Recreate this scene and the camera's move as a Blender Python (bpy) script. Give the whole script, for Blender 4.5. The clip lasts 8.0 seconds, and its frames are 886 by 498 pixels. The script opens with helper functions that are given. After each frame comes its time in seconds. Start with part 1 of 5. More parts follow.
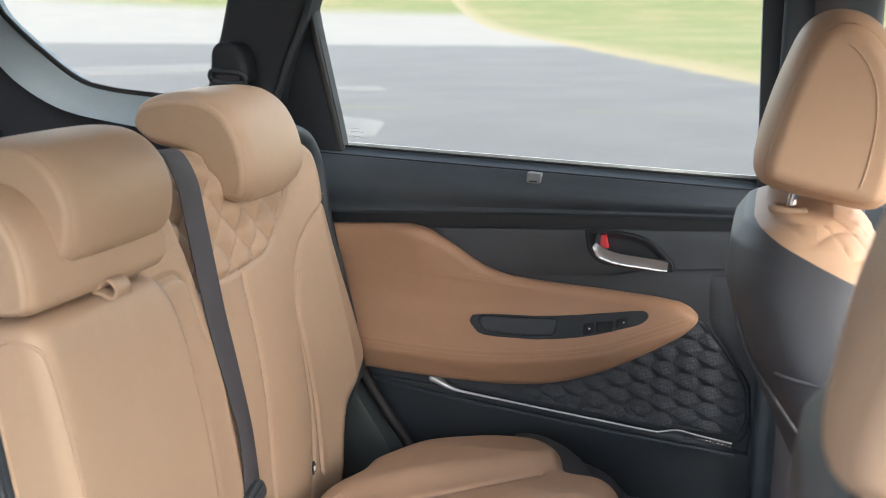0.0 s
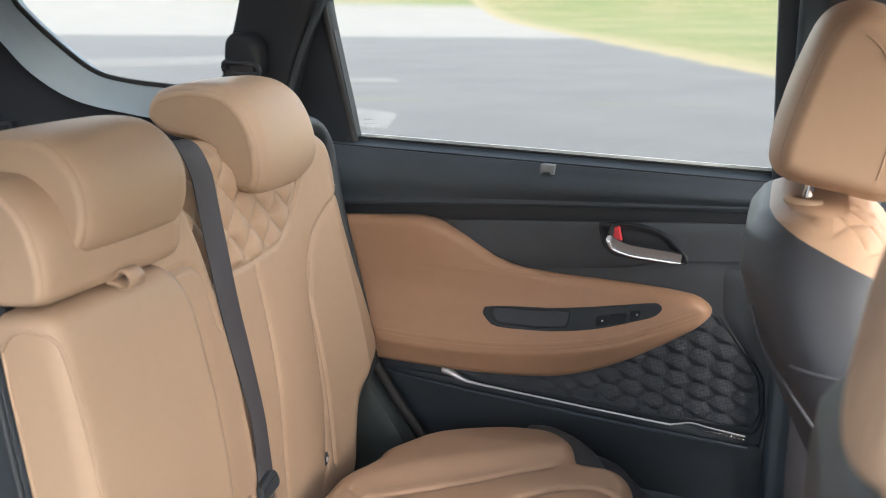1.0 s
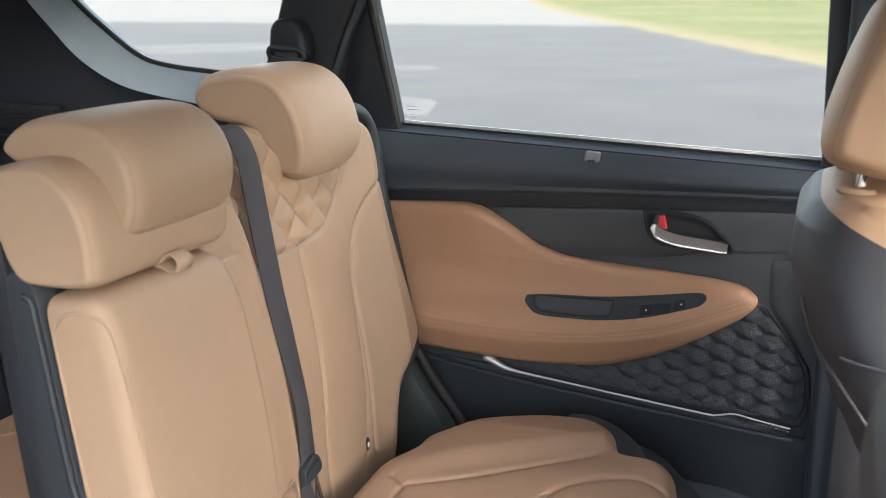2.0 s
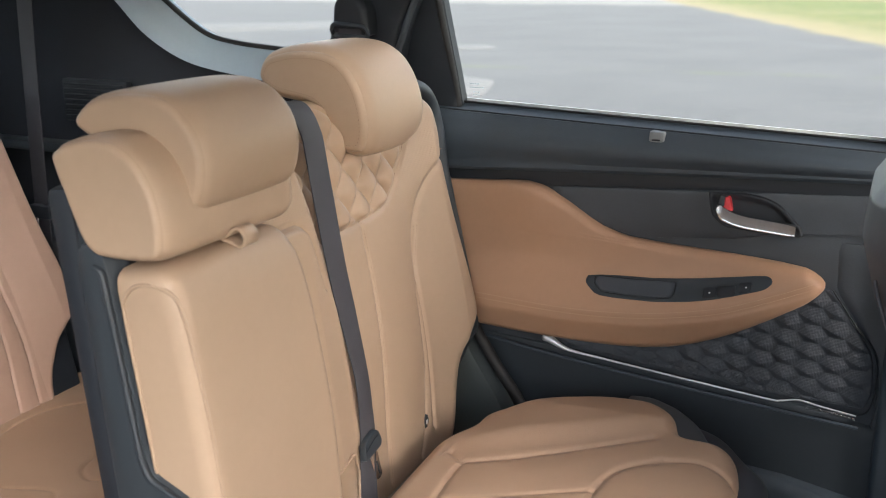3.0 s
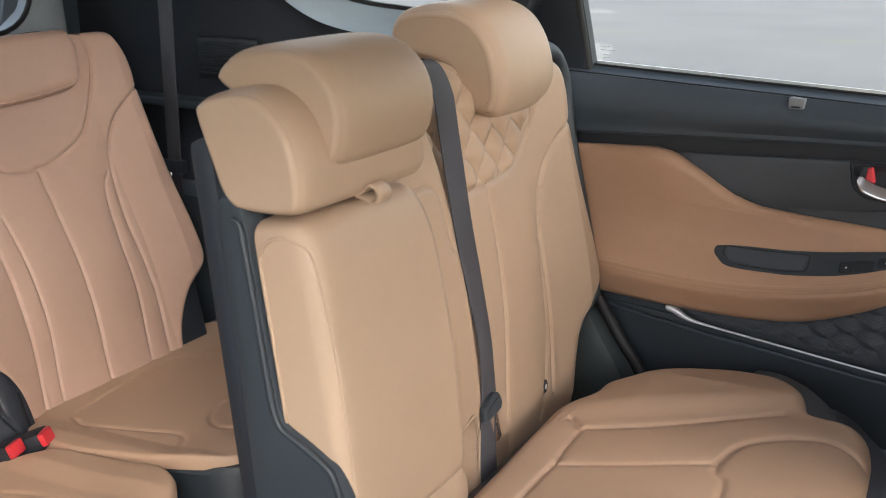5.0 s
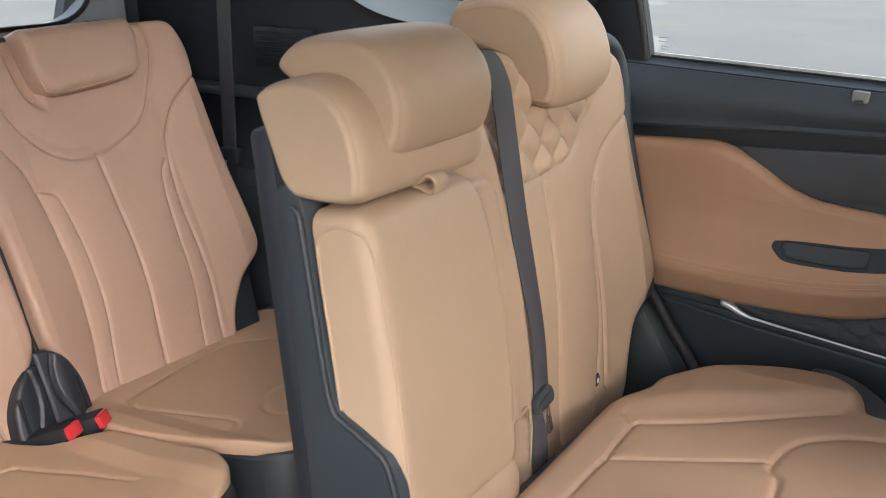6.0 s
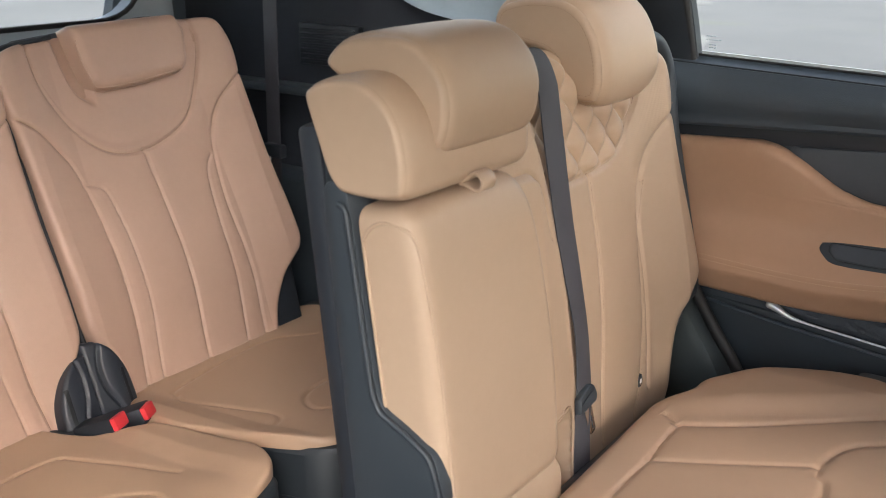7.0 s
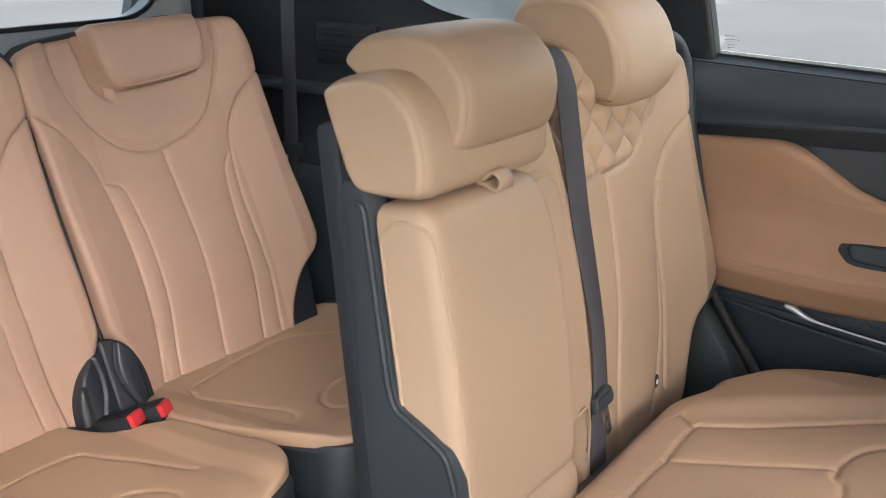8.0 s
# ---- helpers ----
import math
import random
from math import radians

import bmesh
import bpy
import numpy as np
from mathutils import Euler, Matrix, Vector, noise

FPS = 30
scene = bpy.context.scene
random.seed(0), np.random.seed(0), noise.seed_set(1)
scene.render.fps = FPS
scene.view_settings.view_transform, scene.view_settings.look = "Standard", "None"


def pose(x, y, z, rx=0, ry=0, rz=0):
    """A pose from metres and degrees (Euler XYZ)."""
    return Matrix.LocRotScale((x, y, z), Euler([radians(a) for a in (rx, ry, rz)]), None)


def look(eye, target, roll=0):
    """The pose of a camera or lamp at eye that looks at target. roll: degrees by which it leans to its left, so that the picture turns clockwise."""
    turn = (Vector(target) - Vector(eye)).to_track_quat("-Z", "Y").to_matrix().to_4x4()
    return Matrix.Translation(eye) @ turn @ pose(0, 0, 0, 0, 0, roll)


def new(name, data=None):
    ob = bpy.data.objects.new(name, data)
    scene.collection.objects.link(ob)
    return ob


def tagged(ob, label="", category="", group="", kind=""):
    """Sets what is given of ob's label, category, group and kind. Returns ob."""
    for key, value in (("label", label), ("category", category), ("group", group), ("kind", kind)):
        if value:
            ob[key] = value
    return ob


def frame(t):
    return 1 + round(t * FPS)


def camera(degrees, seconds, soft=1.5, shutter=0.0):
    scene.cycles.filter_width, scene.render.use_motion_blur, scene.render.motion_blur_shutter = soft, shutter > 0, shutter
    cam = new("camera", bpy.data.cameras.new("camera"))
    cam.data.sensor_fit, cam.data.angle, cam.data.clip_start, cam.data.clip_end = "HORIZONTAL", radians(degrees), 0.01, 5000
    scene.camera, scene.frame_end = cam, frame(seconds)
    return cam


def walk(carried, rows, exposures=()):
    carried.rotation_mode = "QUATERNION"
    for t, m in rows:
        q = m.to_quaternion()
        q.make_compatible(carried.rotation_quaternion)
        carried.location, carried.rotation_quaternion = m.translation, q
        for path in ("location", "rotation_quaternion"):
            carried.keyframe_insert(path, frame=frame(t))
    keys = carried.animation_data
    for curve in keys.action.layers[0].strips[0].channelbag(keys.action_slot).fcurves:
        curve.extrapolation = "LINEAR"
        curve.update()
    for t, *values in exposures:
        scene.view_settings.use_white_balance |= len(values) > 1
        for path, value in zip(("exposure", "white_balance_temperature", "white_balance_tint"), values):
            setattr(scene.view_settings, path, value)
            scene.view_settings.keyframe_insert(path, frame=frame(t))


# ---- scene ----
cam = camera(47.42, 8.0, soft=1.0)
cam.data.dof.use_dof, cam.data.dof.focus_distance, cam.data.dof.aperture_fstop = True, 1.6, 6.0
PATH = [
    (0, pose(0.0000, -0.9500, 1.3700, 76.619, 0, 18.000)),
    (0.5, pose(-0.0006, -0.9495, 1.3694, 76.441, 0, 18.131)),
    (1, pose(-0.0027, -0.9492, 1.3684, 76.180, 0, 18.676)),
    (2.5, pose(-0.0168, -0.9501, 1.3642, 74.998, 0, 22.441)),
    (3, pose(-0.0233, -0.9505, 1.3619, 74.378, 0, 24.090)),
    (3.5, pose(-0.0295, -0.9514, 1.3599, 73.832, 0, 25.690)),
    (4, pose(-0.0360, -0.9523, 1.3577, 73.236, 0, 27.396)),
    (4.5, pose(-0.0421, -0.9540, 1.3560, 72.803, 0, 29.034)),
    (6, pose(-0.0577, -0.9602, 1.3529, 71.968, 0, 33.371)),
    (6.5, pose(-0.0617, -0.9626, 1.3526, 71.906, 0, 34.613)),
    (7, pose(-0.0651, -0.9648, 1.3524, 71.847, 0, 35.636)),
    (7.5, pose(-0.0669, -0.9660, 1.3523, 71.824, 0, 36.229)),
    (8, pose(-0.0678, -0.9666, 1.3522, 71.808, 0, 36.510)),
]
walk(cam, PATH)

# ---------------------------------------------------------------- light
world = bpy.data.worlds.new("overcast_sky")
scene.world = world
world.use_nodes = True
wn = world.node_tree
sky = wn.nodes.new("ShaderNodeTexSky")
sky.sky_type, sky.sun_disc = "NISHITA", False
sky.sun_elevation, sky.sun_rotation = radians(33), radians(118)
sky.air_density, sky.dust_density, sky.ozone_density = 1.2, 4.0, 1.0
cloud = wn.nodes.new("ShaderNodeHueSaturation")
cloud.inputs["Saturation"].default_value = 0.5
wn.links.new(sky.outputs[0], cloud.inputs["Color"])
wn.links.new(cloud.outputs[0], wn.nodes["Background"].inputs[0])
wn.nodes["Background"].inputs[1].default_value = 0.15
sun = new("sun", bpy.data.lights.new("sun", "SUN"))
sun.data.energy, sun.data.angle, sun.data.color = 1.1, radians(60), (1.0, 0.97, 0.93)
sun.matrix_world = look((12.1, -6.45, 8.9), (0, 0, 0))
scene.view_settings.exposure = 2.53

# ---------------------------------------------------------------- materials


def material(name, base, rough=0.5, metal=0.0, vary=0.12, scale=6.0, bump=0.0, bump_scale=600.0, spec=0.5, second=None, kind="noise"):
    """A surface with broad and fine variation of its colour and gloss, and a fine relief."""
    m = bpy.data.materials.new(name)
    m.use_nodes = True
    nt = m.node_tree
    b = nt.nodes["Principled BSDF"]
    tc = nt.nodes.new("ShaderNodeTexCoord")
    n1, n2 = nt.nodes.new("ShaderNodeTexNoise"), nt.nodes.new("ShaderNodeTexNoise")
    n1.inputs["Scale"].default_value, n2.inputs["Scale"].default_value = scale, scale * 23
    n1.inputs["Detail"].default_value = 4
    for n in (n1, n2):
        nt.links.new(tc.outputs["Object"], n.inputs["Vector"])
    add = nt.nodes.new("ShaderNodeMath")
    add.operation = "MULTIPLY_ADD"
    add.inputs[1].default_value = 0.3
    nt.links.new(n2.outputs["Fac"], add.inputs[0])
    nt.links.new(n1.outputs["Fac"], add.inputs[2])
    ramp = nt.nodes.new("ShaderNodeMapRange")
    ramp.inputs["From Min"].default_value, ramp.inputs["From Max"].default_value = 0.4, 0.9
    nt.links.new(add.outputs[0], ramp.inputs["Value"])
    mix = nt.nodes.new("ShaderNodeMix")
    mix.data_type = "RGBA"
    low = [c * (1 - vary) for c in base]
    high = second or [min(1, c * (1 + vary)) for c in base]
    mix.inputs["A"].default_value, mix.inputs["B"].default_value = (*low, 1), (*high, 1)
    nt.links.new(ramp.outputs[0], mix.inputs["Factor"])
    nt.links.new(mix.outputs["Result"], b.inputs["Base Color"])
    rr = nt.nodes.new("ShaderNodeMapRange")
    rr.inputs["To Min"].default_value, rr.inputs["To Max"].default_value = max(0.02, rough - 0.07), min(1, rough + 0.07)
    nt.links.new(add.outputs[0], rr.inputs["Value"])
    nt.links.new(rr.outputs[0], b.inputs["Roughness"])
    b.inputs["Metallic"].default_value = metal
    b.inputs["Specular IOR Level"].default_value = spec
    if bump:
        if kind == "leather":
            t = nt.nodes.new("ShaderNodeTexVoronoi")
            t.feature = "DISTANCE_TO_EDGE"
            out = t.outputs["Distance"]
        elif kind == "holes":
            t = nt.nodes.new("ShaderNodeTexVoronoi")
            t.inputs["Randomness"].default_value = 0.0
            out = t.outputs["Distance"]
        else:
            t = nt.nodes.new("ShaderNodeTexNoise")
            out = t.outputs["Fac"]
        t.inputs["Scale"].default_value = bump_scale
        nt.links.new(tc.outputs["Object"], t.inputs["Vector"])
        bp = nt.nodes.new("ShaderNodeBump")
        bp.inputs["Strength"].default_value = bump
        bp.inputs["Distance"].default_value = 0.001
        nt.links.new(out, bp.inputs["Height"])
        nt.links.new(bp.outputs[0], b.inputs["Normal"])
    return m


LEATHER = material("tan_leather", (0.396, 0.282, 0.198), 0.45, vary=0.05, scale=4, bump=0.22, bump_scale=520, kind="leather", spec=0.4)
# LEATHER again, tinted warmer to stand in for bounced light on the cushions.
LEATHER_WARM = material("tan_leather_warm_tint", (0.424, 0.281, 0.190), 0.45, vary=0.05, scale=4, bump=0.22, bump_scale=520, kind="leather", spec=0.4)
# LEATHER tinted pinker: the third row's light put into its colour.
LEATHER_PINK = material("tan_leather_pink_tint", (0.425, 0.281, 0.217), 0.45, vary=0.05, scale=4, bump=0.22, bump_scale=480, kind="leather", spec=0.4)
# Door pads: a more orange tan than LEATHER.
DOORTAN = material("tan_door_pad", (0.415, 0.247, 0.157), 0.45, vary=0.05, scale=4, bump=0.2, bump_scale=520, kind="leather", spec=0.4)
PERFORATED = material("perforated_tan_leather", (0.396, 0.282, 0.198), 0.45, vary=0.05, scale=4, bump=0.35, bump_scale=330, kind="holes", spec=0.4)
# Stitch thread, darkened because it also paints shade into the seam grooves.
THREAD_SHADE = material("thread_and_seam_shade", (0.21, 0.128, 0.085), 0.7, vary=0.1, scale=40)
THREAD = material("pale_tan_thread", (0.52, 0.36, 0.23), 0.7, vary=0.1, scale=40)
SKIRT = material("navy_black_leather", (0.017, 0.022, 0.028), 0.5, vary=0.12, scale=5, bump=0.2, bump_scale=520, kind="leather")
HINGE = material("navy_black_plastic", (0.020, 0.024, 0.033), 0.42, vary=0.12, scale=8, bump=0.2, bump_scale=800)
# Charcoal leather in a lighter tone, standing in for light on the cushion corner.
SEATDARK = material("lit_charcoal_leather", (0.066, 0.072, 0.080), 0.45, vary=0.12, scale=5, bump=0.2, bump_scale=520, kind="leather")
DARKLEATHER = material("charcoal_leather", (0.043, 0.047, 0.058), 0.5, vary=0.12, scale=5, bump=0.2, bump_scale=520, kind="leather")
PLASTIC = material("charcoal_plastic", (0.027, 0.035, 0.044), 0.5, vary=0.1, scale=7, bump=0.25, bump_scale=900)
SOFT = material("soft_black_trim", (0.043, 0.058, 0.076), 0.55, vary=0.12, scale=6, bump=0.3, bump_scale=700)
INSERT = material("dark_brushed_insert", (0.043, 0.051, 0.063), 0.45, vary=0.15, scale=12, bump=0.2, bump_scale=400)
GRILLE = material("perforated_speaker_cover", (0.062, 0.070, 0.084), 0.65, vary=0.1, scale=8, bump=0.7, bump_scale=430, kind="holes", spec=0.25)
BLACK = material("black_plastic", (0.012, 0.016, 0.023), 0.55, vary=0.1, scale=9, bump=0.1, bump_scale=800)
GREYTRIM = material("grey_pillar_trim", (0.32, 0.39, 0.44), 0.45, vary=0.06, scale=5, bump=0.15, bump_scale=900)
HOOK = material("grey_hook_plastic", (0.20, 0.215, 0.23), 0.45, vary=0.05, scale=20)
TAILTRIM = material("blue_grey_tailgate_trim", (0.30, 0.35, 0.40), 0.5, vary=0.06, scale=5, bump=0.15, bump_scale=900)
MAROON = material("dark_fabric_lining", (0.013, 0.017, 0.026), 0.85, vary=0.2, scale=14, bump=0.4, bump_scale=600)
CARPET = material("black_carpet", (0.012, 0.013, 0.015), 0.95, vary=0.25, scale=30, bump=0.8, bump_scale=900)
# Unseen; kept pale so that it bounces light onto the rear seats.
HEADLINER = material("grey_headliner_fabric", (0.66, 0.65, 0.63), 0.95, vary=0.06, scale=20, bump=0.4, bump_scale=900)
# Charcoal plastic lightened to stand in for light on the arch panel.
ARCH = material("lightened_arch_plastic", (0.065, 0.078, 0.080), 0.5, vary=0.08, scale=7, bump=0.25, bump_scale=900)
WEB = material("dark_woven_webbing", (0.044, 0.043, 0.052), 0.6, vary=0.1, scale=60, bump=0.5, bump_scale=1100)
# Chrome paled in its base colour, in place of bright reflections.
PALECHROME = material("paled_chrome", (0.70, 0.70, 0.72), 0.33, 0.5, vary=0.03, scale=20)
CHROME = material("satin_chrome", (0.72, 0.72, 0.74), 0.22, 1.0, vary=0.03, scale=20)
BRIGHT = material("bright_chrome", (0.85, 0.85, 0.86), 0.12, 1.0, vary=0.02, scale=20)
RED = material("red_plastic", (0.55, 0.035, 0.045), 0.4, vary=0.08, scale=30)
WHITE = material("white_print", (0.75, 0.75, 0.75), 0.5, vary=0.03, scale=30)
RUBBER = material("black_rubber_seal", (0.012, 0.012, 0.013), 0.6, vary=0.1, scale=20)
PAINT = material("white_car_paint", (0.6, 0.61, 0.62), 0.25, vary=0.03, scale=2)


def glass_material():
    m = bpy.data.materials.new("window_glass")
    m.use_nodes = True
    b = m.node_tree.nodes["Principled BSDF"]
    b.inputs["Base Color"].default_value = (0.93, 0.96, 0.95, 1)
    b.inputs["Roughness"].default_value = 0.0
    b.inputs["Transmission Weight"].default_value = 1.0
    b.inputs["IOR"].default_value = 1.02
    return m


GLASS = glass_material()

# ---------------------------------------------------------------- builders


def thing(name, label, category, at=(0, 0, 0), group="", kind=""):
    ob = new(name)
    ob.empty_display_size = 0.05
    ob.location = at
    return tagged(ob, label, category, group, kind)


def mesh_of(name, verts, faces, smooth=35):
    me = bpy.data.meshes.new(name)
    me.from_pydata([tuple(map(float, v)) for v in verts], [], [tuple(map(int, f)) for f in faces])
    me.validate()
    bm = bmesh.new()
    bm.from_mesh(me)
    bmesh.ops.remove_doubles(bm, verts=bm.verts, dist=1e-6)
    bmesh.ops.recalc_face_normals(bm, faces=bm.faces)
    bm.to_mesh(me)
    bm.free()
    me.polygons.foreach_set("use_smooth", [True] * len(me.polygons))
    me.set_sharp_from_angle(angle=radians(smooth))
    return me


def part(name, me, mat, parent=None, label=""):
    """One mesh object, given in world coordinates, under a thing or a part."""
    if isinstance(me, bmesh.types.BMesh):
        bm, me = me, bpy.data.meshes.new(name)
        bm.to_mesh(me)
        bm.free()
        me.polygons.foreach_set("use_smooth", [True] * len(me.polygons))
        me.set_sharp_from_angle(angle=radians(35))
    me.materials.clear()
    me.materials.append(mat)
    ob = new(name, me)
    if parent is not None:
        root = parent
        base = Vector(root.location)
        while root.parent is not None:
            root = root.parent
            base = base + Vector(root.location)
        me.transform(Matrix.Translation(-base))
        ob.parent = parent
    if label:
        ob["label"] = label
    return ob


def spline(pts, n=8, closed=False):
    """A smooth curve through points."""
    p = np.array(pts, float)
    k = len(p)
    out = []
    for i in range(k if closed else k - 1):
        a, b, c, d = (p[(i + j - 1) % k] if closed else p[min(max(i + j - 1, 0), k - 1)] for j in range(4))
        for t in np.linspace(0, 1, n, endpoint=False):
            out.append(0.5 * (2 * b + (c - a) * t + (2 * a - 5 * b + 4 * c - d) * t * t + (3 * b - a - 3 * c + d) * t ** 3))
    if not closed:
        out.append(p[-1])
    return np.array(out)


def rounded(pts, r=0.02, n=5):
    """A polygon with rounded corners; r may be one radius or one a corner."""
    p = np.array(pts, float)
    k = len(p)
    rs = [r] * k if np.isscalar(r) else r
    out = []
    for i in range(k):
        a, b, c = p[i - 1], p[i], p[(i + 1) % k]
        u, v = a - b, c - b
        lu, lv = np.linalg.norm(u), np.linalg.norm(v)
        m = min(rs[i], lu * 0.45, lv * 0.45)
        s, e = b + u / lu * m, b + v / lv * m
        for t in np.linspace(0, 1, n):
            out.append((1 - t) ** 2 * s + 2 * t * (1 - t) * b + t * t * e)
    return np.array(out)


def seg_dist(pts, line, closed=False):
    """Distance of points to a polyline, in two dimensions."""
    a = np.array(line, float)
    b = np.roll(a, -1, 0) if closed else a[1:]
    a = a if closed else a[:-1]
    best = np.full(len(pts), 1e9)
    for s, e in zip(a, b):
        d = e - s
        L = d @ d + 1e-15
        t = np.clip(((pts - s) @ d) / L, 0, 1)
        best = np.minimum(best, ((pts - s - t[:, None] * d) ** 2).sum(1))
    return np.sqrt(best)


def within(p, q, poly):
    """One for points inside a polygon, nought outside."""
    a, b = np.array(poly), np.roll(np.array(poly), -1, 0)
    hit = np.zeros(np.shape(p), bool)
    for (x0, y0), (x1, y1) in zip(a, b):
        cross = ((y0 > q) != (y1 > q)) & (p < (x1 - x0) * (q - y0) / (y1 - y0 + 1e-12) + x0)
        hit ^= cross
    return hit.astype(float)


def pad(name, outline, fmap, thick=0.08, r=0.02, crown=None, seams=(), du=0.006, puff=0.0, smooth=40):
    """An upholstered block: the outline (p, q) gives its face, whose edges roll over with radius r and whose seams are sunk.
    fmap(p, q, h) lays it into the world. Returns the mesh and the height of its face at points (p, q)."""
    o = np.array(outline, float)
    lo, hi = o[:, 1].min(), o[:, 1].max()
    nq = max(8, int((hi - lo) / du))
    npn = max(8, int((o[:, 0].max() - o[:, 0].min()) / du))

    def spread(n, length):
        t = np.linspace(0, 1, n)
        k = min(0.75, 2.5 * r / max(length, 1e-6))
        return (1 - k) * t + k * (0.5 - 0.5 * np.cos(np.pi * t))

    qs = lo + (hi - lo) * (0.0006 + 0.9988 * spread(nq, hi - lo))
    ss = spread(npn, o[:, 0].max() - o[:, 0].min())
    a, b = o, np.roll(o, -1, 0)
    P = np.zeros((nq, npn, 2))
    for k, q in enumerate(qs):
        m = ((a[:, 1] <= q) & (b[:, 1] > q)) | ((b[:, 1] <= q) & (a[:, 1] > q))
        x = a[m, 0] + (q - a[m, 1]) / (b[m, 1] - a[m, 1]) * (b[m, 0] - a[m, 0])
        P[k, :, 0] = x.min() + (x.max() - x.min()) * ss
        P[k, :, 1] = q
    flat = P.reshape(-1, 2)

    def height(pq):
        d = np.clip(seg_dist(pq, o, True) / r, 0, 1)
        h = r * np.sqrt(np.maximum(0, 1 - (1 - d) ** 2)) - r
        if crown is not None:
            h = h + crown(pq[:, 0], pq[:, 1])
        near = np.full(len(pq), 1e9)
        for line, depth, width in seams:
            e = seg_dist(pq, line)
            h = h - depth * np.exp(-(e / width) ** 2)
            near = np.minimum(near, e)
        if puff and seams:
            h = h - puff * np.exp(-near / 0.018)
        return h

    h = height(flat)
    front = np.array(fmap(flat[:, 0], flat[:, 1], h)).T
    idx = np.arange(nq * npn).reshape(nq, npn)
    q4 = np.stack([idx[:-1, :-1], idx[:-1, 1:], idx[1:, 1:], idx[1:, :-1]], -1).reshape(-1, 4)
    ring = np.concatenate([idx[0, :-1], idx[:-1, -1], idx[-1, :0:-1], idx[:0:-1, 0]])
    back = np.array(fmap(flat[ring, 0], flat[ring, 1], np.full(len(ring), -thick))).T
    n0 = nq * npn
    faces = [tuple(f) for f in q4]
    k = len(ring)
    for i in range(k):
        j = (i + 1) % k
        faces.append((ring[j], ring[i], n0 + i, n0 + j))
    faces.append(tuple(n0 + np.arange(k)))
    return mesh_of(name, np.vstack([front, back]), faces, smooth), height


def loft(name, rings, smooth=40, caps=True):
    """A skin over rings of points, with its ends closed."""
    n = len(rings[0])
    verts = np.vstack(rings)
    faces = []
    for k in range(len(rings) - 1):
        for i in range(n):
            j = (i + 1) % n
            faces.append((k * n + i, k * n + j, (k + 1) * n + j, (k + 1) * n + i))
    if caps:
        faces += [tuple(range(n))[::-1], tuple((len(rings) - 1) * n + i for i in range(n))]
    return mesh_of(name, verts, faces, smooth)


def tube(name, path, radius, n=8, flat=1.0):
    """A round cord along a path of places."""
    p = np.array(path, float)
    rings = []
    up = np.array([0.0, 0.0, 1.0])
    for i in range(len(p)):
        t = p[min(i + 1, len(p) - 1)] - p[max(i - 1, 0)]
        t = t / (np.linalg.norm(t) + 1e-12)
        s = np.cross(t, up)
        if np.linalg.norm(s) < 1e-3:
            s = np.cross(t, [1.0, 0, 0])
        s /= np.linalg.norm(s)
        u = np.cross(s, t)
        a = np.linspace(0, 2 * np.pi, n, endpoint=False)
        rr = radius[i] if not np.isscalar(radius) else radius
        rings.append(p[i] + rr * (np.cos(a)[:, None] * s + flat * np.sin(a)[:, None] * u))
    return loft(name, rings, 60)


def ribbon(name, path, side, width, thick=0.0014):
    """A flat band along a path; side: the way across it, one for all or one a point."""
    p = np.array(path, float)
    sd = np.array(side, float)
    sd = np.tile(sd, (len(p), 1)) if sd.ndim == 1 else sd
    rings = []
    for i in range(len(p)):
        t = p[min(i + 1, len(p) - 1)] - p[max(i - 1, 0)]
        t = t / np.linalg.norm(t)
        s = sd[i] - (sd[i] @ t) * t
        s /= np.linalg.norm(s)
        nrm = np.cross(s, t)
        w = width[i] if not np.isscalar(width) else width
        cross = [(-0.5, -1), (-0.47, -1.6), (0.47, -1.6), (0.5, -1), (0.5, 1), (0.47, 1.6), (-0.47, 1.6), (-0.5, 1)]
        rings.append([p[i] + s * w * a + nrm * thick * 0.5 * b for a, b in cross])
    return loft(name, rings, 50)


def box(name, lo, hi, bevel=0.004, seg=2, rot=None):
    """A block with rounded edges, between two corners."""
    bm = bmesh.new()
    bmesh.ops.create_cube(bm, size=1)
    lo, hi = Vector(lo), Vector(hi)
    for v in bm.verts:
        v.co = Vector(((v.co.x + 0.5) * (hi.x - lo.x), (v.co.y + 0.5) * (hi.y - lo.y), (v.co.z + 0.5) * (hi.z - lo.z))) + lo
    if bevel:
        bmesh.ops.bevel(bm, geom=bm.edges[:], offset=bevel, segments=seg, profile=0.5, affect="EDGES")
    if rot is not None:
        c = (lo + hi) / 2
        bmesh.ops.transform(bm, matrix=Matrix.Translation(c) @ rot @ Matrix.Translation(-c), verts=bm.verts)
    me = bpy.data.meshes.new(name)
    bm.to_mesh(me)
    bm.free()
    me.polygons.foreach_set("use_smooth", [True] * len(me.polygons))
    me.set_sharp_from_angle(angle=radians(40))
    return me


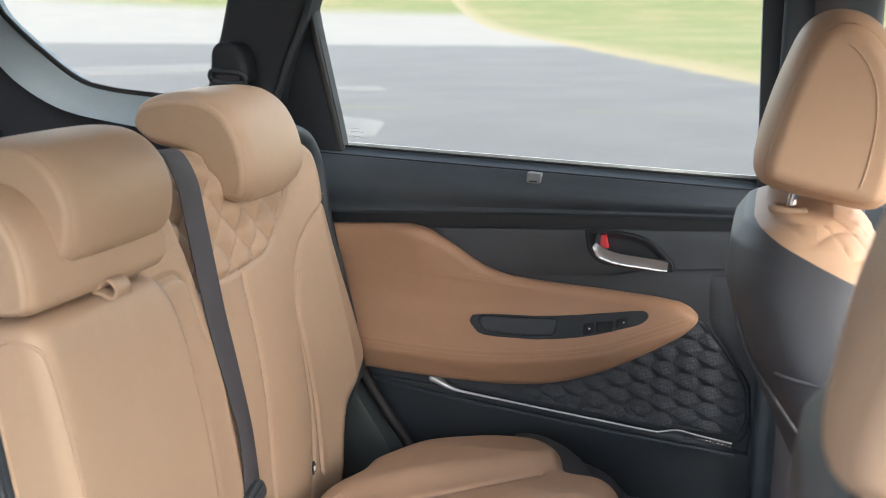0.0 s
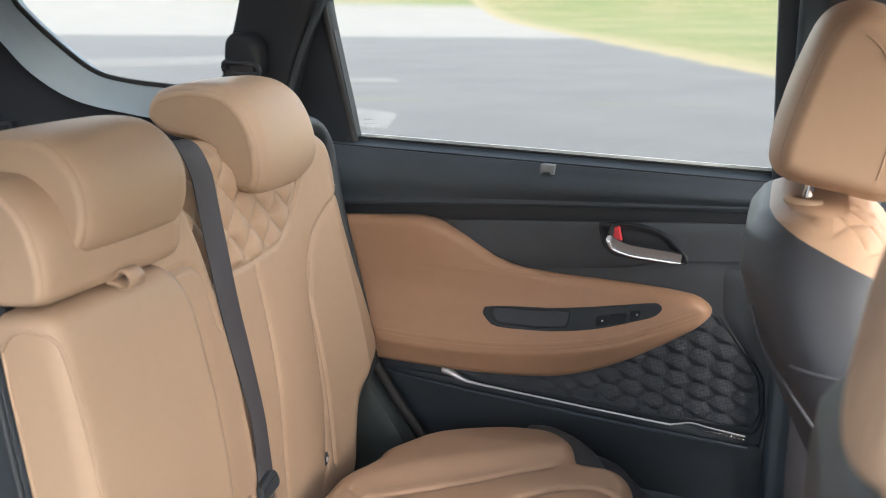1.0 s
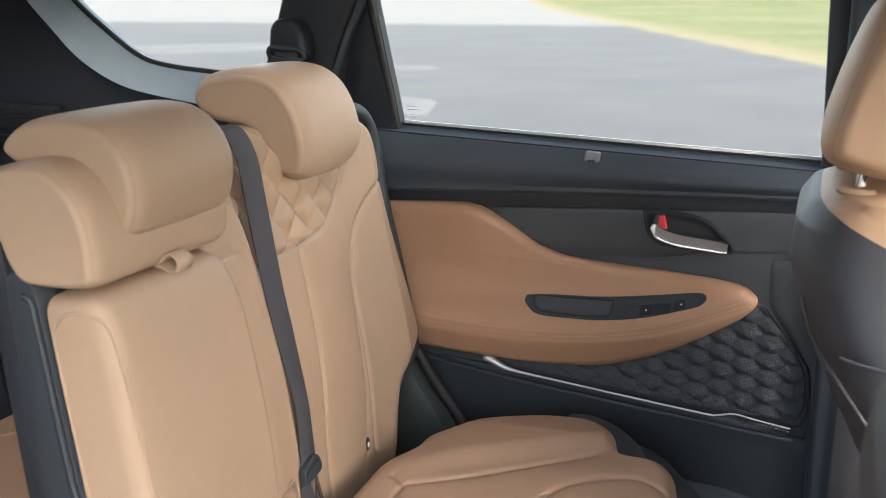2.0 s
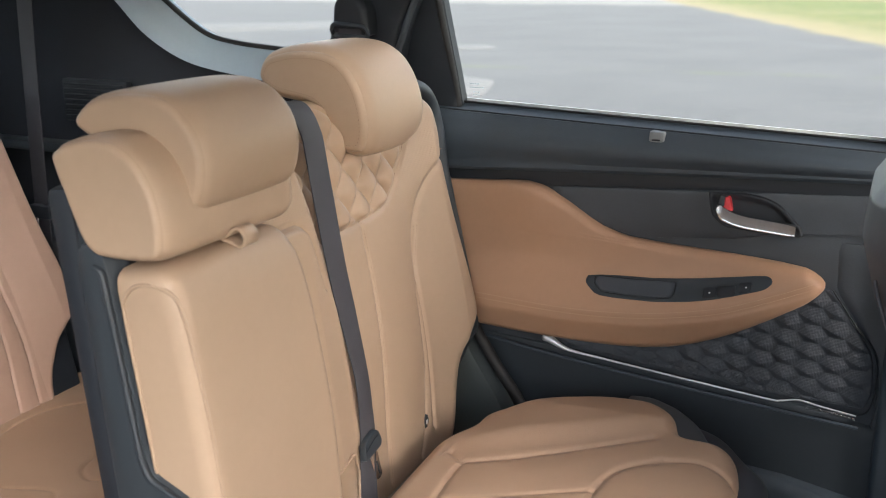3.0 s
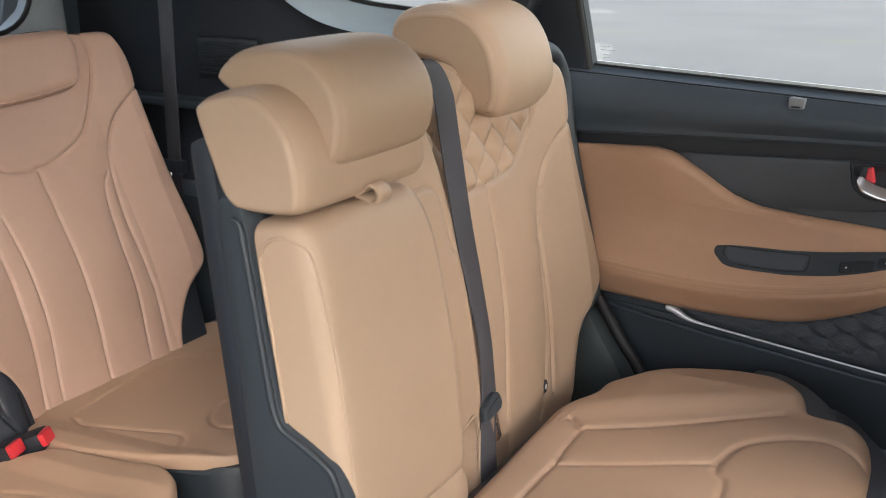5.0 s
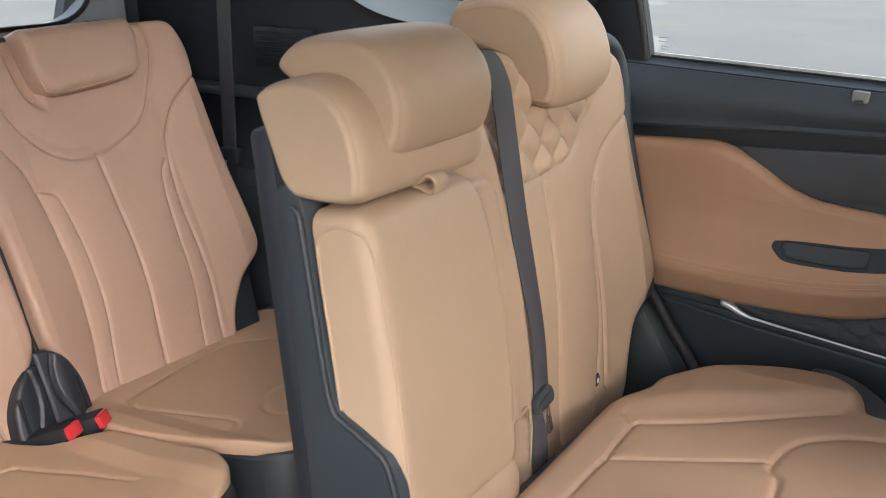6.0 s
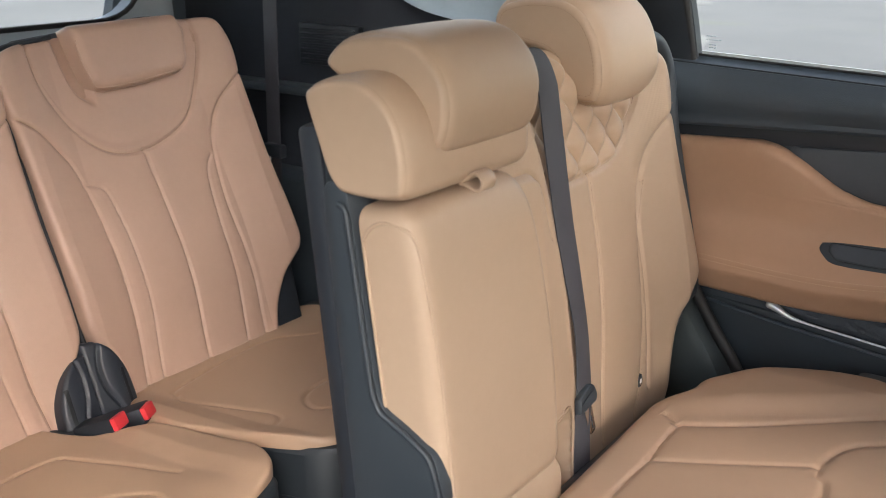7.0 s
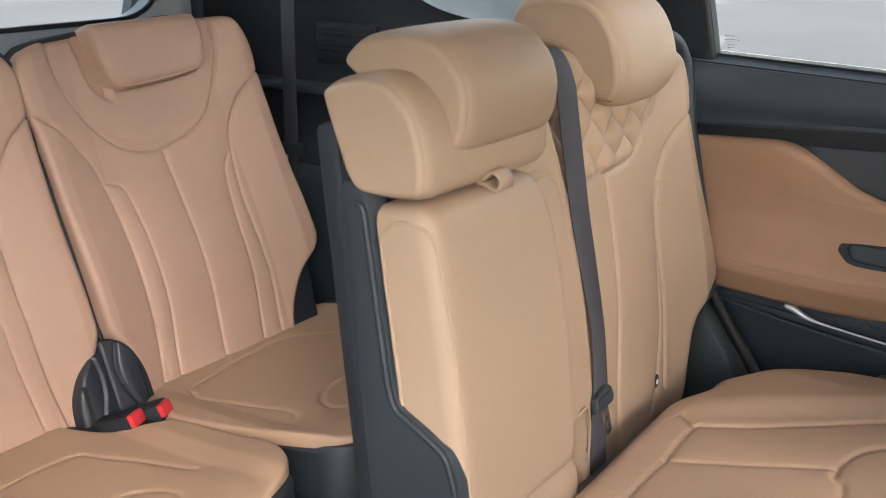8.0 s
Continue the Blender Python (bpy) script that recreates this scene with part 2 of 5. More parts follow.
def extrude(name, outline, fmap, thick, bevel=0.003):
    """A plate with the outline (p, q), rounded at its face."""
    o = np.array(outline, float)
    e = np.roll(o, -1, 0) - np.roll(o, 1, 0)
    nrm = np.stack([e[:, 1], -e[:, 0]], 1)
    nrm /= np.linalg.norm(nrm, axis=1, keepdims=True) + 1e-12
    area = 0.5 * np.sum(o[:, 0] * np.roll(o[:, 1], -1) - np.roll(o[:, 0], -1) * o[:, 1])
    inward = -nrm * np.sign(area)
    rings = []
    for inset, h in ((0, -thick), (0, -bevel), (0.3 * bevel, -0.3 * bevel), (bevel, 0)):
        q = o + inward * inset
        rings.append(np.array(fmap(q[:, 0], q[:, 1], np.full(len(q), h))).T)
    return loft(name, rings, 30)


def stitches(name, path, length=0.0032, gap=0.0022, radius=0.0006):
    """Thread along a seam, one short stitch after another."""
    p = np.array(path, float)
    d = np.r_[0, np.cumsum(np.linalg.norm(np.diff(p, axis=0), axis=1))]
    verts, faces = [], []
    s = 0.0
    while s + length < d[-1]:
        a, b = (np.array([np.interp(x, d, p[:, k]) for k in range(3)]) for x in (s, s + length))
        t = (b - a) / (np.linalg.norm(b - a) + 1e-12)
        u = np.cross(t, [0.3, 0.5, 0.8])
        u /= np.linalg.norm(u)
        w = np.cross(t, u)
        n = len(verts)
        for c, r in ((a, 0.5), ((a + b) / 2, 1.0), (b, 0.5)):
            verts += [c + radius * r * x for x in (u, w, -u, -w)]
        for k in (0, 4):
            faces += [(n + k + i, n + k + (i + 1) % 4, n + k + 4 + (i + 1) % 4, n + k + 4 + i) for i in range(4)]
        faces += [(n + 3, n + 2, n + 1, n), (n + 8, n + 9, n + 10, n + 11)]
        s += length + gap
    return mesh_of(name, verts, faces, 60)


def leaning(x0, z0, degrees):
    """The map of a face that looks ahead and leans back by that angle; p runs across the car, q is the height above the floor."""
    a = radians(degrees)
    c, s = math.cos(a), math.sin(a)
    return lambda p, q, h: (x0 - (q - z0) * s / c + h * c, p + 0 * q, q + h * s)


def flat_up(z0, slope=0.0, x0=0.0):
    """The map of a face that looks up; p runs across the car, q along it."""
    return lambda p, q, h: (q + 0 * p, p + 0 * q, z0 + slope * (q - x0) + h)


def on_door(y0):
    """The map of a face on the door, that looks towards the cabin's middle; p runs along the car, q is the height."""
    return lambda p, q, h: (p + 0 * q, y0 - h + 0 * p, q + 0 * p)

# ---------------------------------------------------------------- ground outside


def ground_height(x, y):
    d = np.hypot(x, y)
    return 0.045 * np.maximum(0, d - 60) * np.clip((d - 60) / 60, 0, 1) + 0 * x


def ground_material():
    """Asphalt, a pale concrete strip beyond it and a field of dry grass, each with its own edge."""
    m = bpy.data.materials.new("car_park_ground")
    m.use_nodes = True
    nt = m.node_tree
    b = nt.nodes["Principled BSDF"]
    geo = nt.nodes.new("ShaderNodeNewGeometry")
    sep = nt.nodes.new("ShaderNodeSeparateXYZ")
    nt.links.new(geo.outputs["Position"], sep.inputs[0])

    def noise_tex(scale, detail=4.0):
        n = nt.nodes.new("ShaderNodeTexNoise")
        n.inputs["Scale"].default_value, n.inputs["Detail"].default_value = scale, detail
        nt.links.new(geo.outputs["Position"], n.inputs["Vector"])
        return n.outputs["Fac"]

    def calc(op, a, b_=0.0, c=0.0):
        n = nt.nodes.new("ShaderNodeMath")
        n.operation = op
        for k, v in enumerate((a, b_, c)):
            if isinstance(v, (int, float)):
                n.inputs[k].default_value = v
            else:
                nt.links.new(v, n.inputs[k])
        return n.outputs[0]

    def blend(fac, a, b_):
        n = nt.nodes.new("ShaderNodeMix")
        n.data_type = "RGBA"
        nt.links.new(fac, n.inputs["Factor"])
        for key, v in (("A", a), ("B", b_)):
            if isinstance(v, tuple):
                n.inputs[key].default_value = (*v, 1)
            else:
                nt.links.new(v, n.inputs[key])
        return n.outputs["Result"]

    def step(v, lo, hi):
        n = nt.nodes.new("ShaderNodeMapRange")
        n.inputs["From Min"].default_value, n.inputs["From Max"].default_value = lo, hi
        nt.links.new(v, n.inputs["Value"])
        return n.outputs[0]

    x, y = sep.outputs["X"], sep.outputs["Y"]
    wob = calc("MULTIPLY", calc("SUBTRACT", noise_tex(0.6), 0.5), 3.0)
    asphalt = blend(step(noise_tex(0.5), 0.35, 0.65), (0.045, 0.047, 0.050), (0.062, 0.064, 0.067))
    asphalt = blend(calc("MULTIPLY", step(noise_tex(5, 8), 0.5, 0.7), 0.5), asphalt, (0.072, 0.073, 0.073))
    asphalt = blend(step(noise_tex(60, 2), 0.45, 0.8), asphalt, (0.08, 0.08, 0.08))
    concrete = blend(step(noise_tex(0.4), 0.3, 0.7), (0.120, 0.118, 0.110), (0.145, 0.142, 0.132))
    grass = blend(step(noise_tex(0.45), 0.35, 0.7), (0.058, 0.080, 0.012), (0.100, 0.102, 0.022))
    grass = blend(step(noise_tex(0.14, 6), 0.43, 0.62), grass, (0.125, 0.108, 0.040))
    grass = blend(step(noise_tex(2.5, 8), 0.45, 0.7), grass, (0.046, 0.068, 0.008))
    dry = (0.150, 0.125, 0.062)
    crack = calc("MULTIPLY", calc("ABSOLUTE", calc("SUBTRACT", calc("ADD", calc("ADD", y, calc("MULTIPLY", x, -0.12)), calc("MULTIPLY", wob, 0.12)), 13.2)), -5.0)
    asphalt = blend(calc("MULTIPLY", step(crack, -1.0, 0.0), step(noise_tex(1.3), 0.38, 0.7)), asphalt, (0.068, 0.082, 0.030))
    # the far edge of the asphalt runs nearly across the view, the grass's edge slants towards the car's front
    far = step(calc("ADD", calc("ADD", y, calc("MULTIPLY", x, -0.15)), wob), 38.5, 39.5)
    slant = calc("ADD", calc("ADD", calc("MULTIPLY", x, 2.62), y), calc("MULTIPLY", wob, 0.7))
    verge = step(slant, 17.6, 18.8)
    lawn = step(slant, 19.2, 24.0)
    col = blend(far, asphalt, concrete)
    beyond = step(calc("ADD", y, wob), 85.0, 95.0)
    col = blend(beyond, col, grass)
    col = blend(verge, col, dry)
    col = blend(lawn, col, grass)
    nt.links.new(col, b.inputs["Base Color"])
    b.inputs["Roughness"].default_value = 0.9
    return m


def build_ground():
    rad = np.r_[np.linspace(0, 60, 25), np.geomspace(65, 900, 22)]
    ang = np.linspace(0, 2 * np.pi, 97)[:-1]
    verts, faces = [(0, 0, 0)], []
    for r in rad[1:]:
        verts += [(r * np.cos(a), r * np.sin(a), float(ground_height(r * np.cos(a), r * np.sin(a)))) for a in ang]
    n = len(ang)
    faces += [(0, 1 + i, 1 + (i + 1) % n) for i in range(n)]
    for k in range(len(rad) - 2):
        for i in range(n):
            j = (i + 1) % n
            faces.append((1 + k * n + i, 1 + (k + 1) * n + i, 1 + (k + 1) * n + j, 1 + k * n + j))
    ob = part("ground", mesh_of("ground", verts, faces, 80), ground_material())
    tagged(ob, "grey asphalt car park with pale concrete and dry grass beyond", "ground", kind="structure")
    # Two worn paint marks; the third patch stands in for a bright reflection.
    mark_mat = material("worn_paint_and_reflection", (0.086, 0.086, 0.085), 0.8, vary=0.2, scale=3)
    for k, pts in enumerate(([(-14.6, 16.4), (-10.7, 21.6), (-12.3, 24.2), (-17.0, 18.4)],
                             [(-7.4, 15.0), (-6.3, 15.5), (-6.9, 16.4), (-8.0, 15.8)],
                             [(-5.2, 9.6), (-4.1, 9.2), (-4.6, 10.9), (-5.7, 11.4)])):
        ob = part("road_marking", extrude("road_marking", rounded(pts, 0.3, 4), lambda p, q, h: (p, q, 0.006 + h), 0.005, 0.001), mark_mat)
        tagged(ob, "white mark on the asphalt", "road marking", group="road markings", kind="structure")


build_ground()

# ---------------------------------------------------------------- car body and cabin shell


def sill(x):
    """Height of the rear door's glass line at a place along the car."""
    return 1.088 - 0.0375 * (x + 0.023)


def build_shell():
    f = part("floor", box("floor", (-2.05, -0.74, 0.27), (1.6, 0.78, 0.33), 0.01), CARPET)
    tagged(f, "black carpeted cabin floor", "floor", kind="structure")
    # Two unseen openings, added only to light the rear seats from above.
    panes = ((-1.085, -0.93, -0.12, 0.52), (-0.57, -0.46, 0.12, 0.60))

    def roofing(name, x0, x1, half, z0, z1, bevel):
        """A sheet with an opening for each pane, laid as strips round them."""
        bm = bmesh.new()
        at = x0
        for a_, b_, c, d in panes:
            bm.from_mesh(box(name, (at, -half, z0), (a_, half, z1), bevel))
            bm.from_mesh(box(name, (a_ - 0.002, -half, z0 + 0.001), (b_ + 0.002, c, z1 - 0.001), bevel))
            bm.from_mesh(box(name, (a_ - 0.002, d, z0 + 0.001), (b_ + 0.002, half, z1 - 0.001), bevel))
            at = b_
        bm.from_mesh(box(name, (at, -half, z0), (x1, half, z1), bevel))
        return bm

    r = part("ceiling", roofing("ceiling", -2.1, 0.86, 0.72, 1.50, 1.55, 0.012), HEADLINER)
    tagged(r, "pale grey fabric headliner with two openings added for light", "ceiling", kind="structure")
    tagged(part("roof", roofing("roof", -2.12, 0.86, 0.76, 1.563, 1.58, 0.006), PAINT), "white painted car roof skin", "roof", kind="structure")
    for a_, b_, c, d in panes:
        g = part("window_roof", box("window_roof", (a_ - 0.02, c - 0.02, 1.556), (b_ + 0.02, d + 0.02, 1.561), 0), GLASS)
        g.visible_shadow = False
        tagged(g, "unseen roof glass added to let light onto the seats", "window", kind="structure")
    # far side: below the windows and behind the door
    w = thing("wall_far", "dark trim and sheet metal of the car's far side", "wall", (-0.6, 0.8, 0.3), kind="structure")
    part("body_side", box("body_side", (-2.1, 0.80, 0.28), (1.6, 0.86, 1.07), 0.02), PAINT, w, "painted outer body side")
    part("roof_rail", box("roof_rail", (-2.1, 0.68, 1.46), (1.0, 0.80, 1.56), 0.02), SOFT, w)
    part("front_door_trim", box("front_door_trim", (0.045, 0.745, 0.33), (1.5, 0.80, 1.07), 0.015), SOFT, w)
    part("front_door_armrest", box("front_door_armrest", (0.12, 0.69, 0.78), (0.75, 0.76, 0.86), 0.02), DARKLEATHER, w)
    # near side, behind and ahead of the open doorway
    n = thing("wall_near", "plain dark unseen trim beside the doorway, blocking light", "wall", (-1.5, -0.78, 0.3), kind="structure")
    # Unseen blocks, set where they keep doorway light off the third row.
    part("quarter_trim", box("quarter_trim", (-2.1, -0.80, 0.28), (-0.80, -0.73, 1.2), 0.02), SOFT, n)
    part("arch_trim", box("arch_trim", (-0.82, -0.795, 0.285), (-0.60, -0.725, 0.88), 0.03), SOFT, n)
    part("pillar_foot", box("pillar_foot", (-0.83, -0.795, 0.86), (-0.70, -0.725, 1.13), 0.03), SOFT, n)
    part("c_pillar", box("c_pillar", (-1.03, -0.80, 1.15), (-0.76, -0.70, 1.5), 0.03), SOFT, n)
    part("roof_rail", box("roof_rail", (-2.1, -0.80, 1.46), (1.0, -0.68, 1.56), 0.02), SOFT, n)
    part("front_door_trim", box("front_door_trim", (0.35, -0.80, 0.28), (1.5, -0.74, 1.07), 0.02), SOFT, n)
    part("pillar", box("pillar", (0.25, -0.80, 0.28), (0.36, -0.73, 1.5), 0.02), SOFT, n)
    part("rear_pillar", box("rear_pillar", (-2.1, -0.80, 1.05), (-1.48, -0.70, 1.5), 0.03), SOFT, n)
    # tailgate with its window
    t = thing("wall_rear", "dark lower tailgate trim under the rear window", "tailgate", (-2.1, 0, 0.3), kind="structure")
    part("lower_trim", box("lower_trim", (-2.14, -0.74, 0.28), (-2.06, 0.74, 1.12), 0.02), PLASTIC, t)
    part("pillar_trim", pad("pillar_trim", rounded([(0.50, 1.10), (0.80, 1.10), (0.80, 1.50), (0.62, 1.50)], 0.03), lambda p, q, h: (-2.04 + h, p, q), 0.05, 0.02, du=0.02)[0], SOFT, t)
    hole = rounded([(-0.575, 1.136), (0.575, 1.136), (0.54, 1.46), (-0.54, 1.46)], [0.17, 0.17, 0.08, 0.08], 10)
    rim = rounded([(-0.655, 0.95), (0.655, 0.95), (0.62, 1.52), (-0.62, 1.52)], [0.05, 0.05, 0.05, 0.05], 10)
    rings = [np.stack([np.full(len(a), x), a[:, 0], a[:, 1]], 1) for a, x in ((hole, -2.05), (hole, -2.006), (hole * 0.9 + rim * 0.1, -1.996), (hole * 0.4 + rim * 0.6, -1.990), (rim, -2.000), (rim, -2.05))]
    part("window_trim", loft("window_trim", rings + rings[:1], 50, caps=False), TAILTRIM, t, "blue-grey plastic trim round the rear window")
    part("seal", tube("seal", [(-2.003, y, z) for y, z in np.vstack([hole, hole[:1]])], 0.006), RUBBER, t)
    part("upper_trim", box("upper_trim", (-2.12, -0.74, 1.44), (-2.06, 0.74, 1.55), 0.02), SOFT, t)
    part("glass", box("glass", (-2.105, -0.72, 1.10), (-2.100, 0.72, 1.44), 0), GLASS, t).visible_shadow = False
    # front: firewall and windscreen, behind the camera's view
    d = thing("wall_front", "dark dashboard end of the cabin", "dashboard", (1.5, 0, 0.3), kind="structure")
    part("dashboard", box("dashboard", (1.15, -0.74, 0.3), (1.6, 0.74, 1.02), 0.05, 3), SOFT, d)


build_shell()


def build_b_pillar():
    p = thing("wall_b_pillar", "black centre pillar trim with a narrow door seal", "pillar", (0.02, 0.77, 0.3), kind="structure")
    part("cover", box("cover", (0.006, 0.725, 0.33), (0.15, 0.80, 1.50), 0.012, 3), SOFT, p)
    part("seal", tube("seal", spline([(0.002, 0.772, 0.4), (0.000, 0.772, 0.9), (-0.004, 0.772, 1.2), (-0.014, 0.768, 1.5)]), 0.010), RUBBER, p)
    # belt hanging on the pillar beside the front seat
    b = thing("seat_belt", "dark woven front seat belt hanging down the pillar", "seat belt", (0.06, 0.72, 0.4))
    part("webbing", ribbon("webbing", [(0.075, 0.716, 1.46), (0.07, 0.718, 1.0), (0.065, 0.72, 0.4)], (1, 0, 0), 0.047), WEB, b)


build_b_pillar()


def build_open_door():
    """The near rear door, unseen beside the camera, added to hold off light from ahead."""
    d = thing("door_2", "unseen open rear door with charcoal trim and tan armrest", "car door", (0.29, -0.82, 0.4), kind="structure")
    turn = Matrix.Translation((0.30, -0.83, 0)) @ Matrix.Rotation(radians(-72), 4, "Z")

    def put(name, lo, hi, mat, bevel=0.012):
        me = box(name, lo, hi, bevel)
        me.transform(turn)
        return part(name, me, mat, d)

    put("panel", (-0.02, -0.03, 0.33), (0.95, 0.04, 1.08), PAINT, 0.02)
    put("trim", (0.0, -0.055, 0.36), (0.93, -0.031, 1.07), SOFT)
    put("armrest", (0.10, -0.11, 0.74), (0.75, -0.05, 0.84), DOORTAN, 0.02)
    put("window_frame", (-0.02, -0.02, 1.09), (0.03, 0.02, 1.47), SOFT, 0.008)
    put("window_frame", (0.85, -0.02, 1.09), (0.93, 0.02, 1.47), SOFT, 0.008)
    put("window_frame", (-0.02, -0.02, 1.44), (0.93, 0.02, 1.49), SOFT, 0.008)


build_open_door()


def build_c_pillar():
    """The pillar between the rear door and the rear side window, with the upper belt guide."""
    p = thing("wall_c_pillar", "black pillar trim between rear door and quarter window", "pillar", (-0.9, 0.74, 0.9), kind="structure")
    o = [(-1.035, 1.08), (-0.888, 1.08), (-0.870, 1.15), (-0.852, 1.236), (-0.833, 1.289), (-0.806, 1.350), (-0.775, 1.45), (-0.755, 1.52), (-0.932, 1.52), (-0.960, 1.384), (-0.976, 1.324), (-1.008, 1.233)]
    part("cover", pad("cover", rounded(o, 0.02), on_door(0.715), 0.07, 0.018, du=0.012)[0], BLACK, p)
    part("ridge", tube("ridge", spline([(-0.752, 0.716, 1.50), (-0.786, 0.716, 1.390), (-0.803, 0.716, 1.344), (-0.830, 0.716, 1.289), (-0.850, 0.716, 1.236), (-0.862, 0.717, 1.20), (-0.880, 0.72, 1.09)]), 0.0065), PLASTIC, p)
    g = thing("seat_belt", "black belt guide housing on the pillar with folded webbing", "seat belt", (-0.92, 0.7, 1.1))
    part("housing", pad("housing", rounded([(-0.972, 1.245), (-0.898, 1.240), (-0.902, 1.290), (-0.916, 1.312), (-0.952, 1.315), (-0.968, 1.300)], 0.014),
                        on_door(0.672), 0.05, 0.012, du=0.004)[0], BLACK, g)
    part("guide_loop", tube("guide_loop", spline([(-0.966, 0.672, 1.246), (-0.964, 0.670, 1.262), (-0.935, 0.663, 1.262), (-0.900, 0.665, 1.258), (-0.896, 0.668, 1.242), (-0.93, 0.664, 1.242)], 5, True), 0.0045), PLASTIC, g)
    part("webbing", ribbon("webbing", [(-0.93, 0.668, 1.255), (-0.928, 0.674, 1.15), (-0.90, 0.69, 0.75), (-0.88, 0.70, 0.5)], (1, 0, 0), 0.046), WEB, g)


build_c_pillar()


def build_quarter():
    """Rear side window with its pale trim, and the dark side lining under it beside the third row."""
    q = thing("wall_quarter", "grey trim round the rear side window, dark lining below", "side trim", (-1.4, 0.75, 0.5), kind="structure")
    inner = spline([(-1.54, 1.47), (-1.49, 1.375), (-1.463, 1.344), (-1.403, 1.295), (-1.316, 1.236), (-1.24, 1.216), (-1.112, 1.205), (-1.00, 1.195)], 6)
    outer = spline([(-1.62, 1.47), (-1.55, 1.36), (-1.484, 1.290), (-1.415, 1.227), (-1.32, 1.180), (-1.20, 1.158), (-1.08, 1.145), (-0.98, 1.135)], 6)
    rings = []
    for a, b in zip(inner, outer):
        ring = []
        for t, y in ((0, 0.775), (0.0, 0.752), (0.12, 0.742), (0.35, 0.733), (0.65, 0.722), (0.88, 0.708), (1.0, 0.700), (1.04, 0.708), (1.04, 0.775)):
            c = a + (b - a) * t
            ring.append((c[0], y, c[1]))
        rings.append(np.array(ring))
    part("window_trim", loft("window_trim", rings, 50), GREYTRIM, q, "grey satin plastic window surround")
    part("seal", tube("seal", [(x, 0.752, z) for x, z in inner], 0.006), RUBBER, q)
    o = [(-2.08, 0.30), (-0.93, 0.30), (-0.93, 1.12), (-1.08, 1.152), (-1.20, 1.165), (-1.32, 1.187), (-1.415, 1.234), (-1.484, 1.297), (-1.56, 1.375), (-1.64, 1.49), (-2.08, 1.49)]
    wall = pad("side_lining", rounded(o, 0.01), lambda p, qq, h: (p + 0 * qq, 0.714 - h + 0.0 * p, qq + 0 * p), 0.08, 0.012, du=0.03)[0]
    part("side_lining", wall, MAROON, q, "dark fabric side lining")
    part("wheel_arch_cover", pad("wheel_arch_cover", rounded([(-1.95, 0.32), (-0.98, 0.32), (-0.99, 0.66), (-1.10, 0.74), (-1.30, 0.80), (-1.62, 0.80), (-1.95, 0.80)], 0.05), on_door(0.655), 0.06, 0.03, du=0.02)[0], PLASTIC, q)
    part("shelf_ledge", box("shelf_ledge", (-2.05, 0.655, 0.98), (-1.28, 0.71, 1.0), 0.006), PLASTIC, q)
    v = thing("air_vent", "black slatted air vent in the side lining", "air vent", (-1.55, 0.7, 1.04))
    part("frame", box("frame", (-1.645, 0.690, 1.045), (-1.47, 0.708, 1.135), 0.005), BLACK, v)
    for k in range(7):
        part("slat", box("slat", (-1.635, 0.684, 1.054 + 0.0112 * k), (-1.48, 0.694, 1.059 + 0.0112 * k), 0.0015), BLACK, v)
    g = part("window_glass", box("window_glass", (-1.9, 0.778, 1.05), (-0.97, 0.782, 1.49), 0), GLASS)
    g.visible_shadow = False
    tagged(g, "clear rear side window glass", "window", kind="structure")
    part("rear_pillar", pad("rear_pillar", rounded([(-2.08, 1.05), (-1.62, 1.05), (-1.54, 1.49), (-2.08, 1.49)], 0.03), on_door(0.715), 0.06, 0.02, du=0.03)[0], SOFT, q)


build_quarter()


# ---------------------------------------------------------------- rear door


